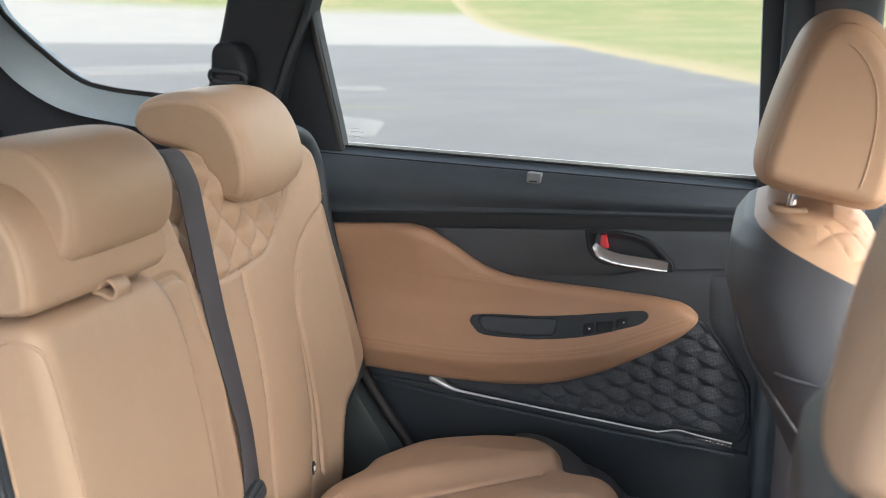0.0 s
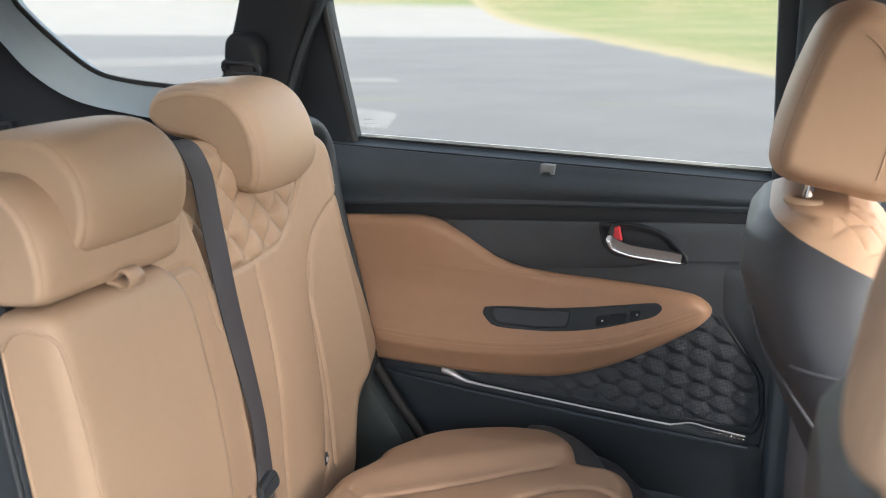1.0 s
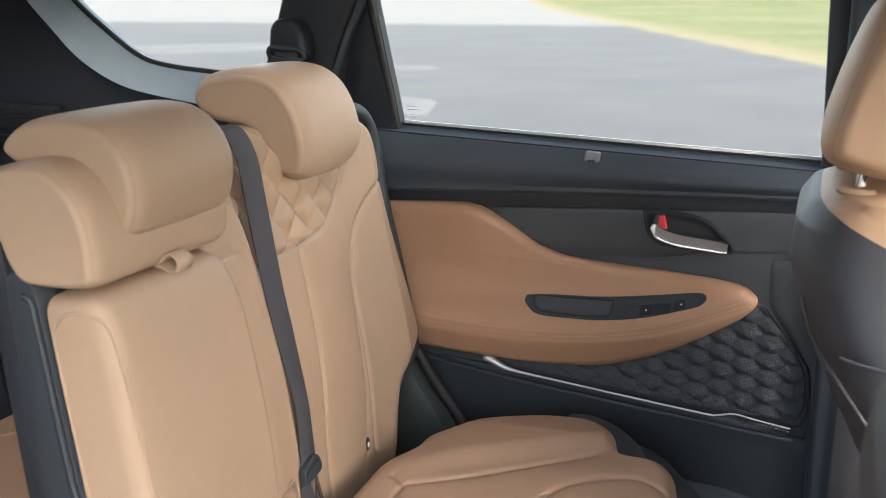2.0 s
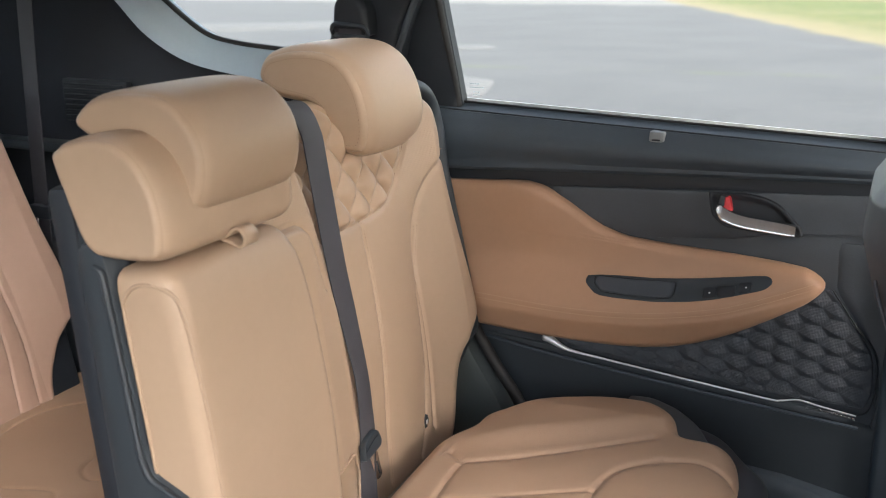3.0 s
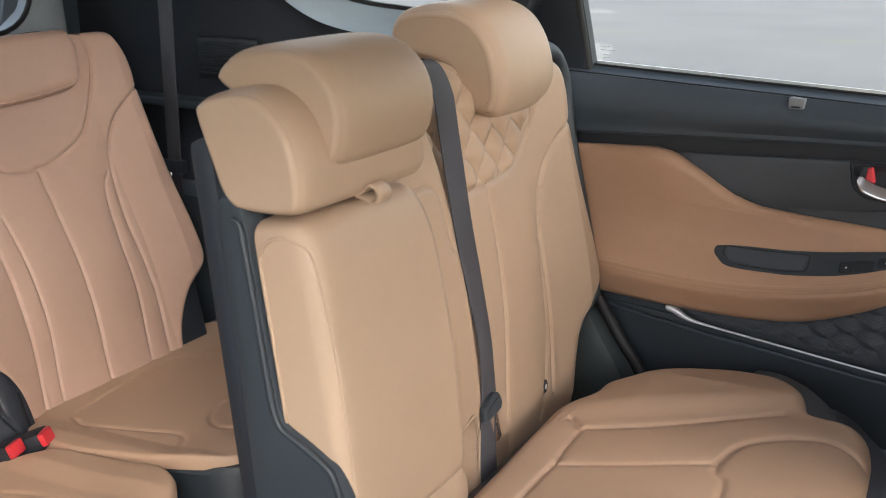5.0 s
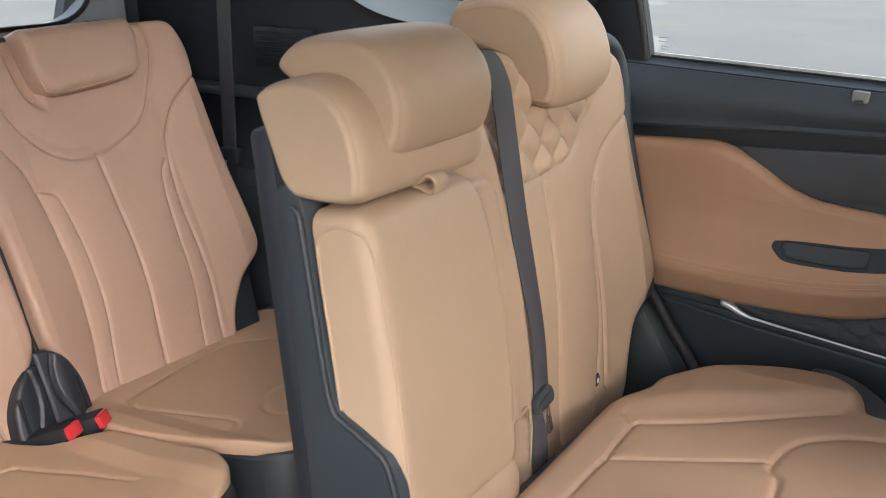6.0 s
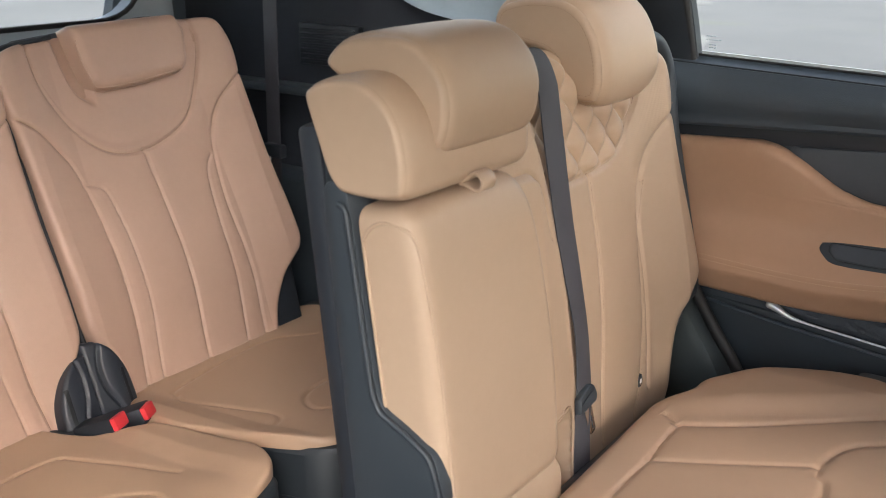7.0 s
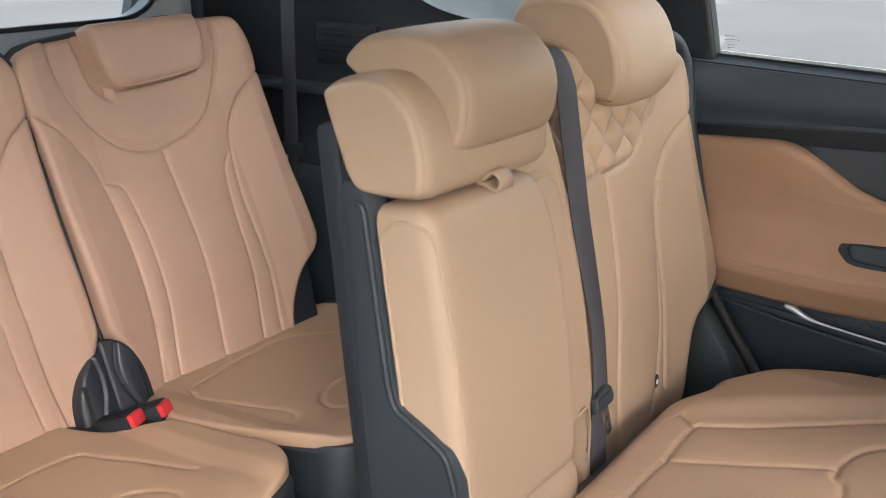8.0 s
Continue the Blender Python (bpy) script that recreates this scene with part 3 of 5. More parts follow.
def build_door():
    d = thing("door_1", "closed rear door with charcoal trim and a tan leather armrest", "car door", (-0.4, 0.76, 0.33), kind="structure")
    xs = np.linspace(-0.93, 0.015, 60)
    # upper trim under the glass: a shelf, a soft bulge and a crease
    rings = []
    for x in xs:
        top = sill(x)
        low = float(np.interp(x, [-0.93, -0.738, -0.60, -0.40, -0.18, -0.06, 0.015], [0.995, 1.003, 1.010, 1.019, 1.028, 1.032, 1.034]))
        prof = [(0.790, top + 0.004), (0.775, top + 0.006), (0.766, top + 0.001), (0.756, top - 0.002), (0.742, top - 0.006), (0.735, top - 0.016)]
        for t in np.linspace(0, 1, 9):
            prof.append((0.733 - 0.012 * math.sin(math.pi * min(1, t * 1.15)) + 0.002 * t, top - 0.020 + (low + 0.006 - top + 0.020) * t))
        prof += [(0.741, low), (0.790, low)]
        rings.append([(x, y, z) for y, z in prof])
    part("upper_trim", loft("upper_trim", [np.array(r) for r in rings], 30), SOFT, d)
    part("sill_strip", tube("sill_strip", [(x, 0.772, sill(x) + 0.0075) for x in xs], 0.0022), RUBBER, d)
    # Black cord that paints the dark line of the fold.
    part("crease", tube("crease", [(x, 0.7455, sill(x) - 0.0045) for x in xs], 0.0019, 6), BLACK, d)
    # White paint stands in for the bright reflection on this strip.
    part("bright_strip", ribbon("bright_strip", [(x, 0.788, sill(x) + 0.0095) for x in np.linspace(-0.775, 0.0, 12)], (0, 0, 1), 0.006, 0.003), PAINT, d, "outer strip along the glass, whitened for its bright reflection")
    # panel behind the handle and the lower panel
    part("insert_panel", pad("insert_panel", rounded([(-0.93, 0.60), (0.010, 0.60), (0.012, 1.046), (-0.20, 1.037), (-0.55, 1.020), (-0.93, 1.003)], 0.01), on_door(0.757), 0.03, 0.006, du=0.02,
        seams=[(spline([(-0.13, 0.942), (-0.08, 0.941), (0.01, 0.942)], 4), 0.004, 0.004)])[0], INSERT, d)
    # Black plate that paints the shade below the trim's bulge.
    part("shadow_strip", extrude("shadow_strip", [(-0.93, 0.962), (-0.60, 0.980), (-0.483, 0.988), (-0.288, 0.999), (-0.10, 1.0075), (0.011, 1.012), (0.011, 1.042), (-0.06, 1.040), (-0.40, 1.027), (-0.93, 1.001)], on_door(0.7548), 0.004, 0.001), BLACK, d, "black strip standing in for the shade under the upper trim")
    ins = [(-0.60, 0.981), (-0.288, 1.000), (-0.10, 1.0085), (0.010, 1.013), (0.010, 0.944), (-0.147, 0.941), (-0.30, 0.906), (-0.45, 0.905), (-0.53, 0.945)]
    part("inlay", pad("inlay", rounded(ins, [0.02, 0.1, 0.1, 0.004, 0.004, 0.02, 0.1, 0.1, 0.05]), on_door(0.751), 0.01, 0.004, du=0.012)[0], INSERT, d, "dark satin inlay round the door handle")
    low = [(-0.93, 0.33), (0.02, 0.33), (0.02, 0.63), (-0.02, 0.634), (-0.155, 0.642), (-0.53, 0.676), (-0.60, 0.695), (-0.93, 0.70)]
    part("lower_panel", pad("lower_panel", rounded(low, 0.01), on_door(0.752), 0.03, 0.008, du=0.02, crown=lambda p, q: 0.012 * np.clip((0.62 - q) / 0.2, 0, 1))[0], PLASTIC, d)
    part("lower_ledge", tube("lower_ledge", spline([(-0.72, 0.738, 0.690), (-0.53, 0.738, 0.664), (-0.30, 0.738, 0.642), (-0.155, 0.738, 0.630), (-0.02, 0.738, 0.620)], 6), 0.0035, 10, 0.8), SOFT, d)
    part("front_panel", pad("front_panel", rounded([(-0.082, 0.93), (0.012, 0.93), (0.02, 0.60), (-0.004, 0.60), (0.004, 0.67), (-0.004, 0.745), (-0.078, 0.85)], 0.008), on_door(0.7535), 0.02, 0.004, du=0.012)[0], INSERT, d)
    part("map_pocket", pad("map_pocket", rounded([(-0.50, 0.34), (0.005, 0.34), (0.0, 0.50), (-0.45, 0.53)], 0.03), on_door(0.715), 0.05, 0.02, du=0.02)[0], SOFT, d)

    # leather armrest
    o = rounded([(-0.86, 0.975), (-0.60, 0.990), (-0.548, 0.966), (-0.450, 0.904), (-0.32, 0.897), (-0.20, 0.892), (-0.12, 0.883), (-0.088, 0.858), (-0.115, 0.828), (-0.217, 0.767), (-0.335, 0.716),
                 (-0.47, 0.704), (-0.636, 0.708), (-0.86, 0.722)], [0.01, 0.05, 0.05, 0.06, 0.06, 0.06, 0.04, 0.02, 0.03, 0.06, 0.06, 0.06, 0.05, 0.01], 6)
    stitch_a = spline([(-0.86, 0.782), (-0.695, 0.772), (-0.519, 0.765), (-0.383, 0.774), (-0.254, 0.800), (-0.133, 0.843), (-0.100, 0.857)], 8)
    stitch_b = stitch_a + np.array([0, 0.009])

    def ledge(p):
        return np.interp(p, stitch_a[:, 0], stitch_a[:, 1])

    def arm(p, q):
        """The armrest stands out below, dips where the hand lies and runs up the door in a shallow hollow."""
        e = ledge(p)
        fade = np.clip((-0.085 - p) / 0.16, 0, 1) ** 0.7
        out = 0.045 * np.exp(-((q - e - 0.005) / 0.045) ** 2) * fade
        out = out + 0.016 * np.clip((e - q) / 0.05, 0, 1) * fade
        return out + 0.012 * np.exp(-((p + 0.60) / 0.06) ** 2) * np.clip((q - 0.86) / 0.1, 0, 1)

    arm_map = on_door(0.735)
    me, hf = pad("armrest", o, arm_map, 0.02, 0.016, crown=arm, du=0.005, seams=[(stitch_a, 0.002, 0.0035), (stitch_b, 0.0012, 0.003)])
    a = part("armrest", me, DOORTAN, d, "tan leather armrest pad with stitched edge")
    for line in (stitch_a + (0, 0.0035), stitch_b + (0, 0.0035)):
        fine = np.stack([np.linspace(-0.84, -0.11, 300), np.interp(np.linspace(-0.84, -0.11, 300), line[:, 0], line[:, 1])], 1)
        part("stitching", stitches("stitching", np.array(arm_map(fine[:, 0], fine[:, 1], hf(fine) + 0.0003)).T), THREAD, a)

    # grip and switch panel sunk in the armrest
    def grip_y(p, q):
        pq = np.stack([np.atleast_1d(p), np.atleast_1d(q)], 1)
        return hf(pq)

    go = rounded([(-0.489, 0.836), (-0.496, 0.822), (-0.470, 0.802), (-0.388, 0.803), (-0.291, 0.816), (-0.184, 0.849), (-0.172, 0.862), (-0.181, 0.872), (-0.320, 0.847), (-0.407, 0.838)],
                 [0.01, 0.012, 0.02, 0.05, 0.05, 0.015, 0.008, 0.01, 0.05, 0.05], 6)
    gme, _ = pad("switch_panel", go, lambda p, q, h: (p, 0.735 - grip_y(p, q) - 0.0015 - h, q), 0.012, 0.0025, du=0.004)
    g = part("switch_panel", gme, PLASTIC, d, "dark grip and window switch panel")
    po = rounded([(-0.475, 0.835), (-0.477, 0.822), (-0.460, 0.810), (-0.388, 0.811), (-0.334, 0.817), (-0.331, 0.842), (-0.407, 0.836)], 0.008)
    part("grip_pocket", pad("grip_pocket", po, lambda p, q, h: (p, 0.735 - grip_y(p, q) - 0.0034 - h, q), 0.004, 0.002, du=0.004,
         crown=lambda p, q: -0.0012 + 0 * p)[0], INSERT, g)
    part("pocket_rim", tube("pocket_rim", np.stack([po[:, 0], 0.735 - grip_y(po[:, 0], po[:, 1]) - 0.0034, po[:, 1]], 1)[list(range(len(po))) + [0]], 0.0011, 6), BLACK, g)
    for x, z, w in ((-0.273, 0.832, 0.022), (-0.246, 0.838, 0.030), (-0.217, 0.847, 0.020)):
        so = rounded([(x - w / 2, z - 0.008), (x + w / 2, z - 0.004), (x + w / 2, z + 0.012), (x - w / 2, z + 0.008)], 0.003)
        part("switch", pad("switch", so, lambda p, q, h: (p, 0.735 - grip_y(p, q) - 0.0035 - h, q), 0.006, 0.0015, du=0.002)[0], BLACK, g)
    for x, z in ((-0.273, 0.834), (-0.215, 0.850)):
        so = rounded([(x - 0.0015, z - 0.001), (x + 0.0015, z - 0.0007), (x + 0.0015, z + 0.0013), (x - 0.0015, z + 0.001)], 0.0004, 2)
        part("mark", extrude("mark", so, lambda p, q, h: (p, 0.735 - grip_y(p, q) - 0.0042 - h, q), 0.001, 0.0002), WHITE, g)

    # inner handle
    ho = rounded([(-0.294, 0.999), (-0.225, 1.001), (-0.180, 0.990), (-0.140, 0.950), (-0.137, 0.934), (-0.262, 0.938), (-0.285, 0.955)], [0.006, 0.03, 0.03, 0.03, 0.006, 0.02, 0.02], 6)
    h = part("handle_bowl", pad("handle_bowl", ho, on_door(0.7448), 0.012, 0.003, du=0.003, crown=lambda p, q: -0.0045 * np.clip(seg_dist(np.stack([p, q], 1), ho, True) / 0.008 - 0.6, 0, 1))[0], BLACK, d, "black recessed bowl of the inner handle")
    pts = spline([(-0.277, 0.975), (-0.262, 0.965), (-0.235, 0.957), (-0.19, 0.9525), (-0.148, 0.9485)], 8)
    rings = []
    for k, (x, z) in enumerate(pts):
        t = k / (len(pts) - 1)
        w = np.interp(t, [0, 0.15, 0.4, 0.9, 1], [0.006, 0.0130, 0.0115, 0.0108, 0.0090])
        y = np.interp(t, [0, 0.2, 0.6, 1], [0.742, 0.733, 0.729, 0.731])
        a_ = np.linspace(0, 2 * np.pi, 28, endpoint=False)
        ca, sa = np.sign(np.cos(a_)) * np.abs(np.cos(a_)) ** 0.5, np.sign(np.sin(a_)) * np.abs(np.sin(a_)) ** 0.5
        rings.append(np.stack([x + 0 * a_, y + 0.006 * ca + 0.005 * sa, z + 0.9 * w * sa], 1))
    part("pull_handle", loft("pull_handle", rings, 40), CHROME, h, "satin chrome door pull")
    part("lock_knob", pad("lock_knob", rounded([(-0.276, 0.972), (-0.252, 0.970), (-0.256, 0.995), (-0.272, 0.996)], 0.004), on_door(0.738), 0.012, 0.003, du=0.002)[0], INSERT, h)
    part("lock_flag", pad("lock_flag", rounded([(-0.265, 0.971), (-0.250, 0.970), (-0.256, 0.995), (-0.264, 0.994)], 0.002), on_door(0.736), 0.012, 0.002, du=0.0015)[0], RED, h, "red unlocked marker")

    # speaker cover with raised facets, and its chrome strip
    so = rounded([(-0.585, 0.705), (-0.15, 0.87), (-0.082, 0.848), (-0.010, 0.745), (-0.004, 0.68), (-0.016, 0.648), (-0.12, 0.659), (-0.155, 0.651), (-0.53, 0.685)], [0.01, 0.01, 0.01, 0.02, 0.01, 0.01, 0.02, 0.02, 0.02], 5)

    def facets(p, q):
        """Six-sided raised cells in staggered columns, each with its ridge near the lower edge."""
        u, v = (p + 0.03) / 0.0450, (q - 0.7 + 0.07 * p) / 0.0315
        best, du, dv = np.full(np.shape(p), 9.0), 0 * p, 0 * p
        k0 = np.round(u / 0.866)
        for dk in (-1, 0, 1):
            k = k0 + dk
            off = 0.5 * np.mod(k, 2)
            x_, y_ = u - 0.866 * k, v - off - np.round(v - off)
            d2 = x_ * x_ + y_ * y_
            near = d2 < best
            best, du, dv = np.where(near, d2, best), np.where(near, x_, du), np.where(near, y_, dv)
        h_ = np.full(np.shape(p), 9.0)
        for a_ in range(6):
            nx, ny = math.sin(math.pi / 3 * a_), math.cos(math.pi / 3 * a_)
            h_ = np.minimum(h_, (0.5 - nx * du - ny * dv) / (0.5 + 0.24 * ny))
        return 0.0068 * h_ * (0.4 + 0.6 * np.clip((p + 0.6) / 0.25, 0, 1))

    part("speaker_cover", pad("speaker_cover", so, on_door(0.752), 0.01, 0.004, du=0.0020, crown=facets, smooth=18)[0], GRILLE, d, "black perforated speaker cover with raised facets")
    strip = spline([(-0.574, 0.737, 0.7005), (-0.556, 0.736, 0.6950), (-0.534, 0.736, 0.6845), (-0.505, 0.737, 0.6785), (-0.42, 0.738, 0.670), (-0.28, 0.738, 0.657), (-0.165, 0.738, 0.647), (-0.145, 0.738, 0.648), (-0.117, 0.738, 0.654), (-0.083, 0.738, 0.649), (-0.025, 0.738, 0.6415)], 6)
    wid = np.interp(np.linspace(0, 1, len(strip)), [0, 0.03, 0.12, 0.20, 0.30, 0.42, 1], [0.005, 0.0078, 0.0070, 0.0046, 0.0026, 0.0019, 0.0014])
    part("chrome_strip", tube("chrome_strip", strip, wid, 8), PALECHROME, d, "thin bright chrome strip")
    edge = spline([(-0.082, 0.746, 0.850), (-0.040, 0.746, 0.792), (-0.007, 0.746, 0.745), (-0.001, 0.746, 0.68), (-0.010, 0.746, 0.646), (-0.03, 0.746, 0.638)], 6)
    part("edge_groove", tube("edge_groove", edge + (0, 0.004, 0), 0.0016), BLACK, d)
    pl = part("badge_plate", box("badge_plate", (-0.105, 0.738, 0.6385), (-0.028, 0.744, 0.6405), 0.0005), INSERT, d)
    for k in range(9):
        x = -0.085 + 0.0068 * k
        part("letter_bar", box("letter_bar", (x, 0.7355, 0.641 - 0.0009 * k), (x + 0.0045, 0.738, 0.645 - 0.0009 * k), 0.0004, 1), CHROME, pl)

    # shade hook on the sill
    x = -0.382
    k = part("shade_hook", pad("shade_hook", rounded([(x - 0.013, 1.078), (x + 0.013, 1.078), (x + 0.014, 1.096), (x - 0.012, 1.097)], 0.004), on_door(0.728), 0.02, 0.003, du=0.002)[0], HOOK, d, "small grey sunshade hook")
    part("slot", box("slot", (x - 0.007, 0.7235, 1.081), (x + 0.007, 0.728, 1.0835), 0.001, 1), BLACK, k)

    # window frame and glass
    fr = [(-0.92, 1.09), (-0.760, 1.09), (-0.748, 1.113), (-0.760, 1.174), (-0.777, 1.25), (-0.796, 1.339), (-0.816, 1.46), (-0.87, 1.46), (-0.92, 1.30)]
    part("rear_frame", pad("rear_frame", rounded(fr, 0.008), on_door(0.757), 0.03, 0.008, du=0.01)[0], BLACK, d)
    part("frame_bead", tube("frame_bead", spline([(-0.757, 0.764, 1.113), (-0.769, 0.763, 1.174), (-0.786, 0.762, 1.25), (-0.805, 0.760, 1.339), (-0.826, 0.76, 1.46)], 6), 0.007), RUBBER, d)
    part("front_frame", box("front_frame", (-0.022, 0.755, 1.05), (0.02, 0.79, 1.47), 0.006, rot=Matrix.Rotation(radians(-2.2), 4, "Y")), SOFT, d)
    part("top_frame", box("top_frame", (-0.86, 0.755, 1.44), (0.02, 0.79, 1.48), 0.006), SOFT, d)
    g = part("pane", box("pane", (-0.85, 0.7805, 1.08), (0.01, 0.7845, 1.46), 0), GLASS, d, "clear door glass")
    g.visible_shadow = False
    for row, (n, z) in enumerate(((4, 1.154), (6, 1.1475), (3, 1.139), (3, 1.134))):
        for k in range(n):
            w = 0.0028
            x0 = -0.742 + 0.0048 * k + (0.006 if row > 1 else 0)
            part("etched_bar", box("etched_bar", (x0, 0.7795, z), (x0 + w, 0.7803, z + 0.0016), 0), GREYTRIM, g)


build_door()

# lower sill of the doorway and the wheel-arch trim beside the seat
st = thing("sill_trim", "charcoal plastic trim between rear seat and door", "trim", (-0.75, 0.7, 0.4), kind="structure")
part("arch_panel", pad("arch_panel", rounded([(-0.99, 0.35), (-0.585, 0.35), (-0.605, 0.52), (-0.638, 0.58), (-0.690, 0.655), (-0.735, 0.735), (-0.99, 0.75)], 0.02), on_door(0.695), 0.05, 0.02, du=0.015)[0], ARCH, st)
part("door_seal", tube("door_seal", spline([(-0.722, 0.708, 0.752), (-0.704, 0.706, 0.720), (-0.652, 0.706, 0.638), (-0.606, 0.704, 0.574), (-0.582, 0.702, 0.50), (-0.565, 0.70, 0.40)], 6), 0.011), RUBBER, st)


# ---------------------------------------------------------------- headrests


def headrest(name, profile, y0, y1, parent, label, swell=0.010, crown=0.03, roll=1.0, cap=0.007, sewn=True, lift=0.0, skin=None):
    """A padded block: the side profile (x, z) drawn across the car, fuller in its middle, with sewn side panels. lift: how far its lower edge rises towards the far end."""
    skin = skin or LEATHER
    prof = spline(profile, 6, True)
    c = np.mean(prof, 0)
    e = np.roll(prof, -1, 0) - np.roll(prof, 1, 0)
    nrm = np.stack([e[:, 1], -e[:, 0]], 1)
    nrm /= np.linalg.norm(nrm, axis=1, keepdims=True)
    area = 0.5 * np.sum(prof[:, 0] * np.roll(prof[:, 1], -1) - np.roll(prof[:, 0], -1) * prof[:, 1])
    outward = nrm * np.sign(area)
    L = y1 - y0
    ts = [(0.0, 0.0), (0.003 * roll, 0.2), (0.008 * roll, 0.47), (0.015 * roll, 0.72), (0.025 * roll, 0.91), (0.038 * roll, 1.0)]
    near = [(y0 + a, k) for a, k in ts]
    mid = [(y0 + L * t, 1.0) for t in np.linspace(0.28, 0.72, 9)]
    far = [(y1 - a, k) for a, k in ts][::-1]
    drop = np.clip((c[1] - prof[:, 1]) / (c[1] - prof[:, 1].min()), 0, 1)
    rings = []
    for y, k in near + mid + far:
        t = 2 * (y - y0) / L - 1
        q = (prof + outward * swell * k - c) * (1 + crown * (1 - abs(t) ** 3)) + c
        q[:, 1] += lift * drop * max(0, t) ** 2.5
        rings.append(np.stack([q[:, 0], np.full(len(q), y), q[:, 1]], 1))
    ob = part(name, loft(name, rings, 60, caps=False), skin, parent, label)
    for ring, y, way in ((rings[0], y0, -1), (rings[-1], y1, 1)):
        o = ring[:, [0, 2]]
        part("side_panel", pad("side_panel", o, lambda p, q, h: (p, y + way * (h + cap * 0.96), q), 0.012, cap, du=0.0026)[0], skin, ob)
        if sewn:
            flat = o - outward * cap * 1.1
            out = np.stack([flat[:, 0], np.full(len(flat), y + way * (cap * 0.96 + 0.0003)), flat[:, 1]], 1)
            part("stitching", stitches("stitching", np.vstack([out, out[:1]]), 0.0032, 0.0024, 0.00036), THREAD_SHADE, ob)
    return ob


def second_skin(ob, mat, test):
    """Gives the faces of a part that pass test(y, z) another covering."""
    ob.data.materials.append(mat)
    base = ob.matrix_basis.translation
    root = ob.parent
    while root is not None:
        base = base + Vector(root.location)
        root = root.parent
    for f in ob.data.polygons:
        c = f.center + base
        if test(c.y, c.z):
            f.material_index = 1


# ---------------------------------------------------------------- second row bench


def build_bench():
    s = thing("rear_bench_seat", "tan leather two-place rear bench with quilted outer backrest", "car seat", (-0.6, 0.25, 0.33))
    # outer backrest
    X0, Z0, LEAN = -0.69, 0.62, 10
    fm = leaning(X0, Z0, LEAN)
    o = rounded([(0.175, 0.50), (0.52, 0.50), (0.575, 0.56), (0.590, 0.625), (0.608, 0.69), (0.686, 0.740), (0.670, 0.86), (0.654, 1.0), (0.658, 1.09), (0.646, 1.132), (0.595, 1.168), (0.42, 1.180), (0.26, 1.168), (0.185, 1.09)],
                [0.02, 0.05, 0.05, 0.05, 0.04, 0.03, 0.06, 0.05, 0.04, 0.04, 0.05, 0.05, 0.03, 0.03], 6)
    quilt_edge = spline([(0.23, 0.978), (0.305, 0.982), (0.375, 0.983), (0.442, 0.988), (0.475, 0.999), (0.501, 1.014), (0.528, 1.040), (0.553, 1.073), (0.568, 1.12), (0.575, 1.18)], 6)
    right = spline([(0.700, 1.062), (0.65, 1.041), (0.61, 1.022), (0.567, 0.985), (0.537, 0.938), (0.520, 0.889), (0.515, 0.83), (0.513, 0.75), (0.509, 0.67), (0.50, 0.60)], 6)
    mid = spline([(0.545, 0.94), (0.51, 0.855), (0.50, 0.78), (0.492, 0.70), (0.470, 0.617), (0.44, 0.57)], 6)
    left = spline([(0.378, 0.980), (0.375, 0.89), (0.36, 0.78), (0.343, 0.68), (0.33, 0.57)], 6)

    def crown(p, q):
        bolster = 0.030 * np.clip((p - 0.52) / 0.10, 0, 1) ** 1.5 + 0.012 * np.clip((0.30 - p) / 0.08, 0, 1)
        lumbar = 0.010 * np.exp(-((q - 0.78) / 0.14) ** 2)
        top = -0.05 * np.clip((q - 1.12) / 0.08, 0, 1) ** 2
        inside = np.minimum(np.clip((np.interp(p, quilt_edge[:, 0], quilt_edge[:, 1]) - q) / -0.010, 0, 1), np.clip((0.585 - p) / 0.02, 0, 1))
        u = (p - 0.42 + (q - 1.0) * 0.88) / 0.064
        v = (p - 0.42 - (q - 1.0) * 0.88) / 0.064
        a_, b_ = np.abs(np.mod(u, 1) - 0.5) * 2, np.abs(np.mod(v, 1) - 0.5) * 2
        quilt = 0.0135 * (1 - a_ ** 2.4) * (1 - b_ ** 2.4) - 0.0055
        return bolster + lumbar + top + inside * quilt * np.clip((1.18 - q) / 0.03, 0, 1)

    me, hf = pad("backrest", o, fm, 0.09, 0.03, crown=crown, du=0.0023, puff=0.003,
                 seams=[(quilt_edge, 0.004, 0.0042), (right, 0.0045, 0.0042), (mid, 0.0026, 0.004), (left, 0.003, 0.004)])
    b = part("backrest", me, LEATHER, s, "tan leather backrest with a diamond-quilted shoulder panel")
    second_skin(b, PERFORATED, lambda y, z: z > np.interp(y, right[::-1, 0], right[::-1, 1]) + 0.003 and y > 0.50 and (z < np.interp(y, quilt_edge[:, 0], quilt_edge[:, 1]) - 0.003 or y > 0.58))
    # Dark cords paint the shade at the bottom of the grooves.
    for line in (quilt_edge[8:], right[4:], left, mid):
        part("seam_welt", tube("seam_welt", np.array(fm(line[:, 0], line[:, 1], hf(line) - 0.0008)).T, 0.0009, 6), THREAD_SHADE, b)
    for line in (left + (0.004, 0), mid + (0.004, 0)):
        part("stitching", stitches("stitching", np.array(fm(line[:, 0], line[:, 1], hf(line) + 0.0001)).T, radius=0.0004), THREAD_SHADE, b)
